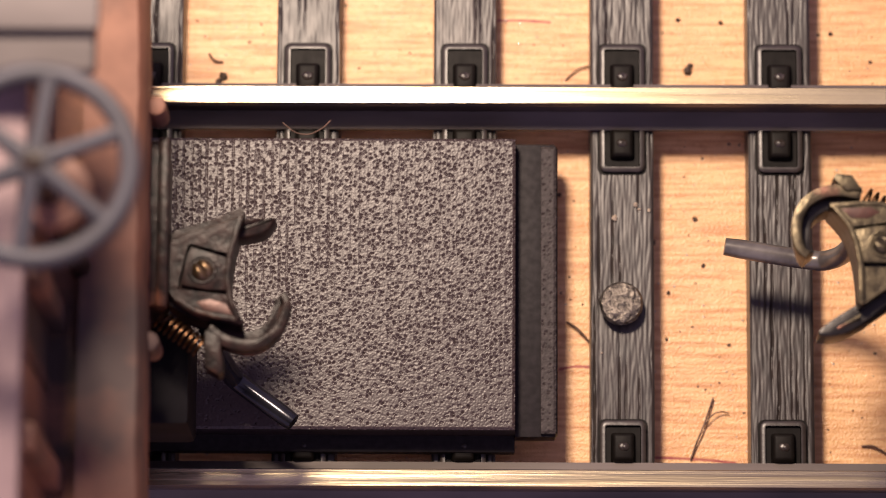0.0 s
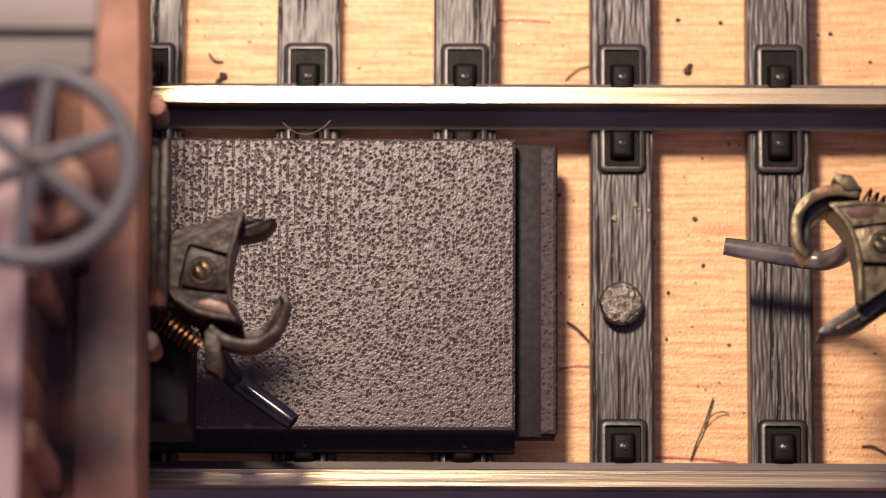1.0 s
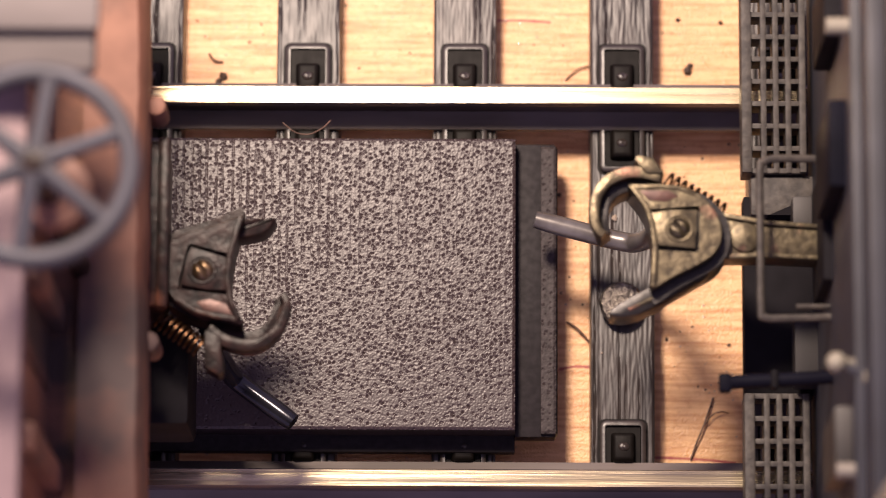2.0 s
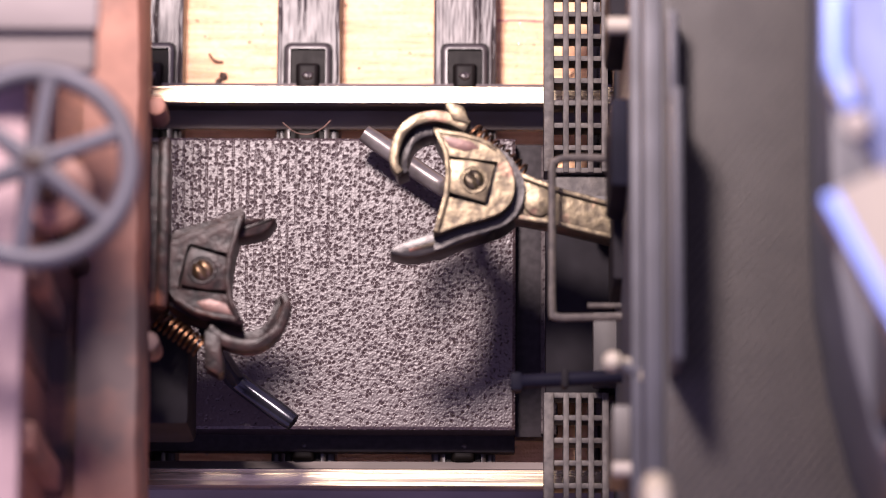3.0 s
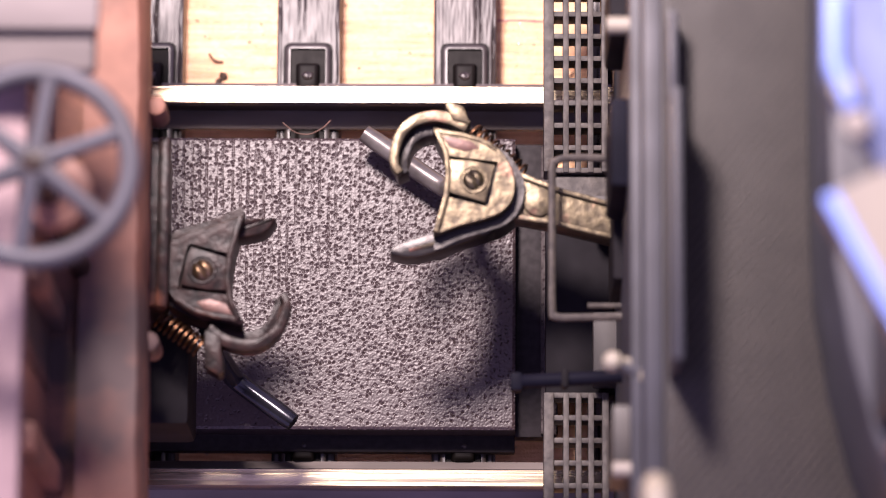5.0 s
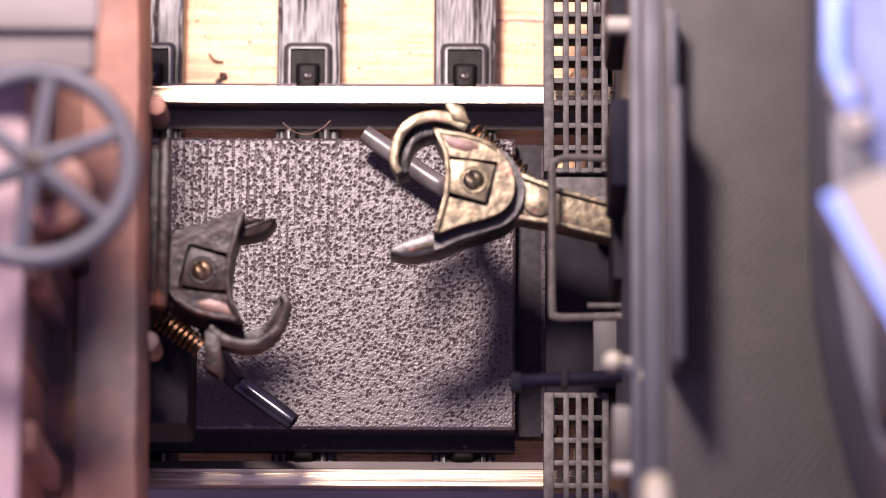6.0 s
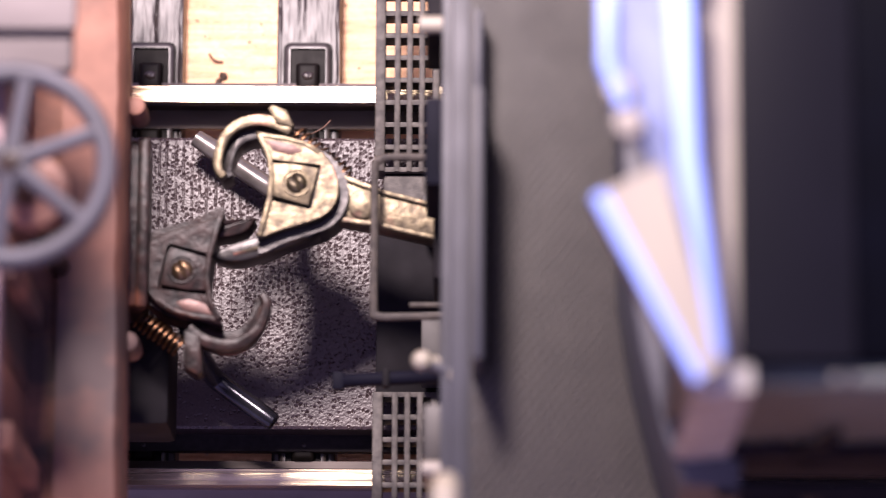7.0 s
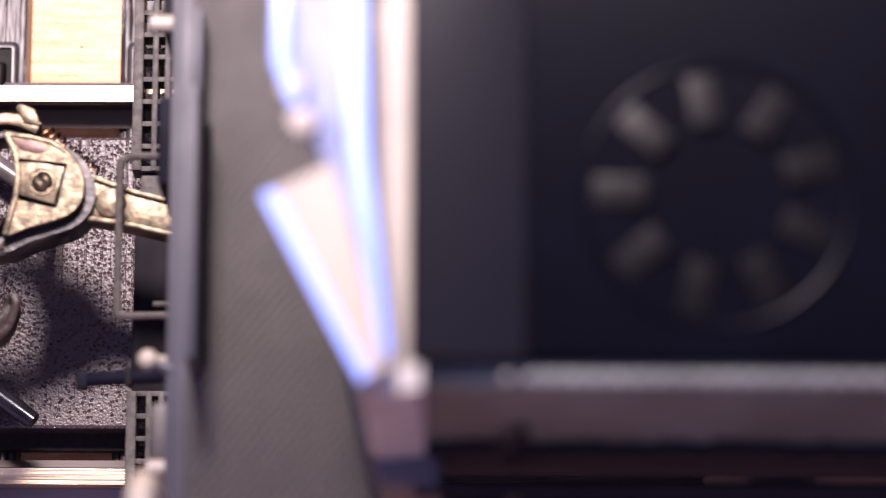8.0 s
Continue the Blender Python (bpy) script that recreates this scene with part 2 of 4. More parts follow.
def sleeper_mesh(seed):
    """A moulded sleeper with worn wood grain cut into its top."""
    bm = bmesh.new()
    nx, ny = 90, 150
    rows = []
    for j in range(ny + 1):
        y = -15.2 + 30.4 * j / ny
        row = []
        for i in range(nx + 1):
            x = -HALF_TIE + 2 * HALF_TIE * i / nx
            edge = min(1.0, (HALF_TIE - abs(x)) / 0.12)
            cut = 0.0
            for q in range(10):
                c = -1.32 + 0.293 * q + 0.10 * noise.noise((seed * 3.7, q * 5.3, y * 0.16)) + 0.05 * noise.noise((seed, q * 2.9, y * 0.9))
                d = noise.noise((q * 7.7, seed * 2.3, y * 0.15)) * 1.5 + 0.12
                if d > 0 and abs(x - c) < 0.2:
                    cut += min(d, 0.9) * 0.105 * math.exp(-((x - c) / (0.030 + 0.026 * d)) ** 2) - 0.012 * d * math.exp(-((x - c - 0.09) / 0.03) ** 2)
            cut += 0.015 * noise.noise((x * 9, y * 1.2, seed))
            row.append(bm.verts.new((x, y, TIE_TOP - cut * edge - (1 - edge) * 0.06)))
        rows.append(row)
    for j in range(ny):
        for i in range(nx):
            bm.faces.new((rows[j][i], rows[j][i + 1], rows[j + 1][i + 1], rows[j + 1][i]))
    rim = [r[0] for r in rows] + rows[-1][1:] + [r[-1] for r in rows[-2::-1]] + rows[0][-2:0:-1]
    foot = [bm.verts.new((v.co.x * 1.02, v.co.y, 0.0)) for v in rim]
    for k in range(len(rim)):
        m = (k + 1) % len(rim)
        bm.faces.new((rim[k], foot[k], foot[m], rim[m]))
    me = finish(bm, "sleeper", SLEEPER)
    return me


def plate_mesh():
    """A raised rim that stands round the two rail spikes."""
    bm = bmesh.new()
    w, y0, y1 = 1.02, 5.7, 11.62
    loop = []
    for cx, cy, a0 in ((w - 0.3, y1 - 0.3, 0), (-w + 0.3, y1 - 0.3, 90), (-w + 0.3, y0 + 0.3, 180), (w - 0.3, y0 + 0.3, 270)):
        loop += [(cx + 0.3 * math.cos(radians(a0 + d)), cy + 0.3 * math.sin(radians(a0 + d))) for d in (0, 30, 60, 90)]
    prism(loop, TIE_TOP - 0.2, TIE_TOP + 0.22, 0.0, bm)
    top = max(bm.faces, key=lambda f: f.calc_center_median().z)
    bmesh.ops.inset_region(bm, faces=[top], thickness=0.07, depth=0.05)
    bmesh.ops.inset_region(bm, faces=[top], thickness=0.15, depth=0)
    well = max((f for f in bm.faces if len(f.verts) > 4), key=lambda f: f.calc_center_median().z)
    walls = bmesh.ops.inset_region(bm, faces=[well], thickness=0.04, depth=0)["faces"]
    for v in well.verts:
        v.co.z -= 0.17
    # well floor and walls coloured dark for the shade inside the rim
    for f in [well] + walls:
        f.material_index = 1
    # dark strip that stands for the shade in the moulding gap round the rim
    count = len(bm.faces)
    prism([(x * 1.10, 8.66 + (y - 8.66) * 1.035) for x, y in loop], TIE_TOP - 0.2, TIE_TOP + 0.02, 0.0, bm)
    bm.faces.ensure_lookup_table()
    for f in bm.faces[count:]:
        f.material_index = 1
    me = finish(bm, "tie_plate", PLATE)
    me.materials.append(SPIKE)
    return me


def spike_mesh():
    """Two moulded spike heads: rounded blocks with a small paler nub that stands for the highlight."""
    bm = bmesh.new()
    for y in (6.95, 10.02):
        own = box(-0.58, 0.58, y - 0.74, y + 0.74, TIE_TOP, TIE_TOP + 0.62, 0.0)
        for v in own.verts:
            if v.co.z > TIE_TOP + 0.3:
                v.co.x *= 0.78
                v.co.y = y + (v.co.y - y) * 0.80
        bmesh.ops.bevel(own, geom=own.edges[:], offset=0.16, segments=3, affect="EDGES", profile=0.55)
        merge(bm, own)
        count = len(bm.faces)
        own = bmesh.new()
        bmesh.ops.create_icosphere(own, subdivisions=3, radius=0.26, matrix=Matrix.Translation((0, y, TIE_TOP + 0.58)) @ Matrix.Diagonal((1.15, 0.8, 0.55, 1)))
        for v in own.verts:
            v.co += Vector((1, 1, 0.7)) * 0.07 * noise.noise(v.co * 7.0)
        merge(bm, own)
        bm.faces.ensure_lookup_table()
        for f in bm.faces[count:]:
            f.material_index = 1
    me = finish(bm, "spike", SPIKE)
    me.materials.append(PLATE)
    return me


def build_track():
    track = thing("track", "model railway track, nickel rails on dark moulded sleepers", "railway track")
    ties = [sleeper_mesh(k + 1) for k in range(5)]
    plate, spike = plate_mesh(), spike_mesh()
    for k in range(-14, 16):
        tie = new("sleeper", ties[(k * 3) % 5])
        tie.parent = track
        flip = 180 if (k // 2) % 2 else 0
        tie.matrix_basis = pose(k * PITCH * MM, 0, 0, 0, 0, flip)
        for s in (0, 180):
            for me, name in ((plate, "tie_plate"), (spike, "spike")):
                p = new(name, me)
                p.parent = tie
                p.matrix_basis = pose(0, 0, 0, 0, 0, s)
    for s in (1, -1):
        y = 8.68 * s
        section = [(-1.06, 2.05), (-1.06, 2.3), (-0.3, 2.6), (-0.22, 3.6), (-0.38, 3.85), (-0.43, 4.3), (-0.36, RAIL_TOP_Z),
                   (0.36, RAIL_TOP_Z), (0.43, 4.3), (0.38, 3.85), (0.22, 3.6), (0.3, 2.6), (1.06, 2.3), (1.06, 2.05)]
        bm = bmesh.new()
        ends = [[bm.verts.new((x, y + a, z)) for a, z in section] for x in (-102, 110)]
        n = len(section)
        for k in range(n):
            f = bm.faces.new((ends[0][k], ends[0][(k + 1) % n], ends[1][(k + 1) % n], ends[1][k]))
            f.material_index = 0 if k in (6,) else 1
        bm.faces.new(ends[0])
        bm.faces.new(ends[1][::-1])
        rail = part("rail", bm, RAIL_TOP, track, "brass-coloured rail with a worn bright head")
        rail.data.materials.append(RAIL_SIDE)


build_track()


# ---- uncoupling magnet between the rails ----
def cast_face(x0, x1, y0, y1, z0, z1, pits, seed, step=0.031):
    """A block whose top is pitted all over; saw lines along y on its dull end. The pits' shade is put into their
    colour.
    """
    rng = np.random.default_rng(seed)
    nx, ny = int((x1 - x0) / step), int((y1 - y0) / step)
    gx, gy = np.linspace(x0, x1, nx + 1), np.linspace(y0, y1, ny + 1)
    depth = np.zeros((nx + 1, ny + 1))
    pitch = math.sqrt((x1 - x0) * (y1 - y0) / pits)
    for u in np.arange(x0, x1, pitch):
        for w in np.arange(y0, y1, pitch):
            cx, cy = u + pitch * (0.5 + rng.uniform(-0.32, 0.32)), w + rng.uniform(0, pitch)
            sparse = 0.80 if cy > -3.5 else 0.80 + 0.19 * (cy + 3.5)
            if rng.uniform() > sparse:
                continue
            for _ in range(rng.integers(1, 5)):
                r, d = rng.uniform(0.026, 0.047), rng.uniform(0.02, 0.075)
                i0, i1 = max(int((cx - r - x0) / step), 0), min(int((cx + r - x0) / step) + 2, nx + 1)
                j0, j1 = max(int((cy - r - y0) / step), 0), min(int((cy + r - y0) / step) + 2, ny + 1)
                if i1 > i0 and j1 > j0:
                    q = ((gx[i0:i1, None] - cx) ** 2 + (gy[None, j0:j1] - cy) ** 2) / (r * r)
                    depth[i0:i1, j0:j1] = np.maximum(depth[i0:i1, j0:j1], d * np.clip(1 - q, 0, 1) ** 0.6)
                cx, cy = cx + rng.uniform(-0.09, 0.09), cy + rng.uniform(-0.07, 0.07)
    grain = rng.standard_normal(depth.shape)
    grain = (grain + np.roll(grain, 1, 0) + np.roll(grain, 1, 1) + np.roll(grain, (1, 1), (0, 1))) / 2
    lines = np.zeros(nx + 1)
    for c in np.arange(x0, x1, 0.36):
        lines += np.exp(-((gx - c - rng.uniform(-0.05, 0.05)) / 0.028) ** 2) * rng.uniform(0.2, 1.0)
    lines = lines[:, None] * np.clip((1.5 - gx) / 14, 0.05, 1)[:, None] * np.clip((gy + 2.5) / 5, 0.1, 1)[None, :]
    breaks = rng.uniform(0, 1, (nx + 1, ny // 9 + 1)).repeat(9, axis=1)[:, :ny + 1] > 0.35
    high = z1 - depth - 0.0028 * grain - 0.06 * lines * breaks
    rim = np.minimum(np.minimum(x1 - gx, 0.12)[:, None], np.minimum(np.minimum(gy - y0, y1 - gy), 0.12)[None, :]) / 0.12
    high -= (1 - rim) * (0.07 + 0.018 * grain)
    verts = np.empty((nx + 1, ny + 1, 3))
    verts[..., 0], verts[..., 1], verts[..., 2] = gx[:, None], gy[None, :], high
    index = np.arange((nx + 1) * (ny + 1)).reshape(nx + 1, ny + 1)
    quads = np.stack([index[:-1, :-1], index[1:, :-1], index[1:, 1:], index[:-1, 1:]], -1).reshape(-1, 4)
    pit_shade = (depth[:-1, :-1] + depth[1:, :-1] + depth[1:, 1:] + depth[:-1, 1:]).reshape(-1) / 4 > 0.040
    loop = np.concatenate([index[:, 0], index[-1, 1:], index[-2::-1, -1], index[0, -2:0:-1]])
    flat = verts.reshape(-1, 3)
    foot = flat[loop].copy()
    foot[:, 2] = z0
    base = len(flat)
    m = len(loop)
    here, there = np.arange(m), (np.arange(m) + 1) % m
    walls = np.stack([loop[here], base + here, base + there, loop[there]], -1)
    me = bpy.data.meshes.new("plate")
    me.from_pydata(np.concatenate([flat, foot]) * MM, [], np.concatenate([quads, walls]).tolist())
    me.polygons.foreach_set("material_index", np.concatenate([pit_shade, np.zeros(m, bool)]).astype(np.int32))
    me.polygons.foreach_set("use_smooth", np.concatenate([np.ones(len(quads), bool), np.zeros(m, bool)]))
    return me


def build_magnet():
    magnet = thing("uncoupling_magnet", "dark grainy uncoupling magnet plate lying between the rails", "magnet", at=(0, 0, 0))
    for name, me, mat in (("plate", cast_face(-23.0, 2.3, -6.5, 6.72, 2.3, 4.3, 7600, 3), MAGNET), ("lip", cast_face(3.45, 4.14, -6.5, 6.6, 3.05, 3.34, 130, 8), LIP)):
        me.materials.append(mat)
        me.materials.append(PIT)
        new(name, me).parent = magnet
    part("plate", prism([(-48, -6.5), (-23, -6.5), (-23, 6.72), (-48, 6.72)], 2.3, 4.28, 0.1), MAGNET, magnet)
    part("end_step", prism([(2.29, -6.62), (4.05, -6.62), (4.2, -6.4), (4.2, 6.55), (4.05, 6.75), (2.29, 6.75)], 2.04, 3.1, 0.1), MAGNET_SIDE, magnet,
         "smooth dark end step")
    # widened past the plate; the dark ledge stands for the plate's shadow
    part("base", box(-48, 2.3, -7.25, 6.95, 2.04, 2.7, 0.08), MAGNET_SIDE, magnet)


build_magnet()


# ---- track nail ----
def build_nail():
    nail = thing("track_nail", "round chipped steel nail head in a sleeper", "nail", at=(7.06, -0.46, 0))
    bm = bmesh.new()
    n, rings = 30, [(0.0, 2.9), (0.35, 2.92), (0.7, 2.88), (0.88, 2.84), (0.98, 2.7), (0.96, 2.45), (0.5, 2.3), (0.45, 1.9)]
    loops = []
    for r, z in rings[1:]:
        loops.append([bm.verts.new((r * math.cos(6.28319 * k / n) * (1 + 0.015 * math.sin(3 * k)), r * math.sin(6.28319 * k / n), z + 0.03 * noise.noise((r * 3, k, 1)))) for k in range(n)])
    c = bm.verts.new((0, 0, 2.9))
    for k in range(n):
        bm.faces.new((c, loops[0][k], loops[0][(k + 1) % n]))
    for a, b in zip(loops, loops[1:]):
        for k in range(n):
            bm.faces.new((a[k], b[k], b[(k + 1) % n], a[(k + 1) % n]))
    part("head", bm, NAIL, nail)


build_nail()

# ---- knuckle couplers ----
K = 1.16
HEAD_TOP = 15.8


def ribbon(path, width, z0, z1, bevel=0.0, bm=None):
    """An upright strip of even or tapering width that follows a line in the plan."""
    n = len(path)
    left, right = [], []
    for k, p in enumerate(path):
        a, b = Vector(path[max(0, k - 1)][:2]), Vector(path[min(n - 1, k + 1)][:2])
        d = (b - a).normalized()
        w = (width[0] + (width[1] - width[0]) * k / (n - 1)) / 2
        left.append((p[0] - d.y * w, p[1] + d.x * w))
        right.append((p[0] + d.y * w, p[1] - d.x * w))
    return prism(left + right[::-1], z0, z1, bevel, bm)


def plan_curve(points, steps=5):
    line = [(p.x, p.y) for p in curve([(x, y, 0) for x, y in points], steps)]
    return line if (Vector(line[-1]) - Vector(points[-1])).length < 1e-6 else line + [points[-1]]


def sunk_face(outline, inner, z0, z1):
    """A flat plate with a hole: outer edge along the outline, inner edge along a convex polygon round the origin."""
    bm = bmesh.new()
    rings = []
    for x, y in outline:
        p = Vector((x, y))
        best = 0.93
        for a, b in zip(inner, inner[1:] + inner[:1]):
            a, b = Vector(a), Vector(b)
            e = b - a
            den = p.x * e.y - p.y * e.x
            if abs(den) > 1e-9:
                t, u = (a.x * e.y - a.y * e.x) / den, (a.x * p.y - a.y * p.x) / den
                if t > 0 and 0 <= u <= 1:
                    best = min(best, t)
        q = p * best
        rings.append([bm.verts.new((c.x, c.y, z)) for c, z in ((p, z0), (p, z1 - 0.05), (p * 0.975, z1), (q, z1), (q, z0))])
    for k in range(len(rings)):
        a, b = rings[k], rings[(k + 1) % len(rings)]
        for j in range(4):
            bm.faces.new((a[j], b[j], b[j + 1], a[j + 1]))
    return bm


def build_coupler(parent, name, label, body, low, rivet_mat, pin_mat, patch_mat, pin, shank_to, arm, swing, horn, coil):
    """A knuckle coupler; its space has the rivet at the origin and the mouth towards +x. z as in the world."""
    hub = new(name)
    hub.empty_display_size = 0.002
    hub.parent = parent
    tagged(hub, label)
    z = HEAD_TOP
    outline = smooth_loop([(1.72, -2.22), (1.25, -2.2), (0.3, -2.0), (-0.45, -1.78), (-1.15, -1.28), (-1.6, -0.55), (-1.76, 0.15), (-1.62, 0.88),
                           (-1.15, 1.40), (-0.45, 1.68), (0.6, 1.98), (1.66, 2.33), (1.48, 1.62), (1.22, 0.66), (1.12, -0.4), (1.30, -1.35)], 3)
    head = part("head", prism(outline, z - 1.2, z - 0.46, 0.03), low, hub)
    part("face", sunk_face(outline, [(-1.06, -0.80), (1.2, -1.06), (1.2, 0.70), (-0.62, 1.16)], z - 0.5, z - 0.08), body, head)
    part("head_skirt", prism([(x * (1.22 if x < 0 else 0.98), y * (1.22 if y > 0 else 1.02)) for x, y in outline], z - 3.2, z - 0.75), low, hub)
    # raised boss and lips round a sunk face
    part("rivet_boss", prism([(-0.90, -0.62), (0.2, -0.84), (1.10, -0.86), (1.02, 0.0), (1.06, 0.52), (-0.50, 0.98)], z - 0.5, z + 0.02, 0.05), body, hub)
    part("lip", ribbon([(1.56, 2.26), (1.34, 1.5), (1.12, 0.62), (1.04, -0.4), (1.16, -1.2), (1.56, -2.1)], (0.24, 0.22), z - 0.5, z + 0.10, 0.05), body, hub)
    part("lip", ribbon([(1.58, -2.1), (0.5, -1.94), (-0.30, -1.72), (-0.95, -1.3)], (0.22, 0.16), z - 0.5, z - 0.02, 0.05), body, hub)
    part("worn_patch", prism([(1.3, -1.90), (0.1, -1.68), (-0.25, -1.36), (0.3, -1.22), (1.0, -1.42)], z - 0.5, z - 0.05, 0.02), patch_mat, hub, "reddish worn patch")
    part("rivet_seat", ribbon([(0.56 * math.cos(6.28319 * k / 24), 0.56 * math.sin(6.28319 * k / 24)) for k in range(25)], (0.10, 0.10), z - 0.1, z + 0.09, 0.03), body, hub)
    bm = bmesh.new()
    bmesh.ops.create_uvsphere(bm, u_segments=20, v_segments=12, radius=0.46, matrix=Matrix.Translation((0, 0, z - 0.02)) @ Matrix.Diagonal((1, 1, 0.6, 1)))
    for v in bm.verts:
        if v.co.z > z:
            v.co.z += 0.05 * noise.noise(v.co * 3.0)
            d = v.co.x * 0.8 + v.co.y * 0.6
            v.co.z -= 0.10 * math.exp(-(d / 0.09) ** 2)
    part("rivet", bm, rivet_mat, hub, "round rivet head")
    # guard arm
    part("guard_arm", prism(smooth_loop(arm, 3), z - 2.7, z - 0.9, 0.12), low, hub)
    a, b = Vector(arm[-1]), Vector(arm[len(arm) // 2 + 1])
    # thin rib in the body metal, put in for the highlight along the arm
    part("arm_highlight_rib", tube([(*(a * 0.86 + b * 0.14), z - 0.92), (*(a * 0.5 + b * 0.5), z - 0.9), (*(a * 0.16 + b * 0.84), z - 0.95)], [0.10, 0.13, 0.08], 8), body, hub)
    # hooked knuckle, swung on its pivot
    turn = Matrix.Rotation(radians(swing), 2)
    pivot = Vector((0.3, -2.2))
    def swung(points):
        return [tuple(turn @ (Vector(p) - pivot) + pivot) for p in points]
    line = plan_curve(swung([(0.25, -2.42), (1.0, -2.76), (1.8, -2.86), (2.6, -2.60), (3.12, -2.0), (3.34, -1.25), (3.30, -0.72), (3.08, -0.42)]), 5)
    knuckle = part("knuckle", ribbon(line, (0.56, 0.34), z - 1.3, z - 0.48, 0.09), body, hub)
    inner = plan_curve(swung([(0.35, -2.1), (1.05, -2.42), (1.75, -2.52), (2.38, -2.32), (2.82, -1.85), (3.02, -1.2), (3.05, -0.75), (2.95, -0.5)]), 5)
    part("knuckle_web", ribbon(inner, (0.80, 0.50), z - 3.0, z - 1.1, 0.05), low, knuckle)
    part("knuckle_horn", prism(swung([(0.15, -2.5), (0.85, -2.65), (1.22, -horn + 0.18), (1.05, -horn), (0.42, -horn + 0.25)]), z - 1.9, z - 0.36, 0.1), body, knuckle)
    trip = part("trip_pin", tube(curve(pin, 6), [0.44] * (6 * (len(pin) - 1) - 1) + [0.43, 0.39], 16), pin_mat, hub, "rounded steel trip pin")
    # knuckle spring along the back of the head
    pts = []
    p0, p1 = Vector((*coil[0], z - 1.2)), Vector((*coil[1], z - 1.3))
    d = (p1 - p0).normalized()
    u = d.cross(Vector((0, 0, 1))).normalized()
    turns = 9
    for k in range(turns * 10 + 1):
        f, ang = k / (turns * 10), 6.28319 * k / 10
        pts.append(p0.lerp(p1, f) + (u * math.cos(ang) + Vector((0, 0, 1)) * math.sin(ang)) * 0.42)
    part("spring", tube(pts, 0.065, 6), COPPER, hub, "small coiled copper spring")
    # shank with raised edges and a stepped neck
    end = Vector(shank_to)
    m = end.normalized()
    side = Vector((-m.y, m.x))
    base, mid = Vector((-1.3, 0.3)), end * 0.36
    pts = [base + side * 1.1, mid + side * 0.80, end + side * 0.72, end - side * 0.72, mid - side * 0.80, base - side * 1.0]
    shank = part("shank", prism([tuple(p) for p in pts], z - 2.8, z - 1.25, 0.08), body, hub)
    for f in (1, -1):
        part("shank_edge", ribbon([tuple(base + side * 0.95 * f), tuple(mid + side * 0.70 * f), tuple(end + side * 0.62 * f)], (0.22, 0.18), z - 1.6, z - 1.05, 0.05), body, shank)
    part("shank_neck", disc(-2.75, 0.68, z - 1.6, z - 1.08, 0.66, 20, 0.14), body, shank)
    return hub, trip


# ---- freight car that stands at the start ----


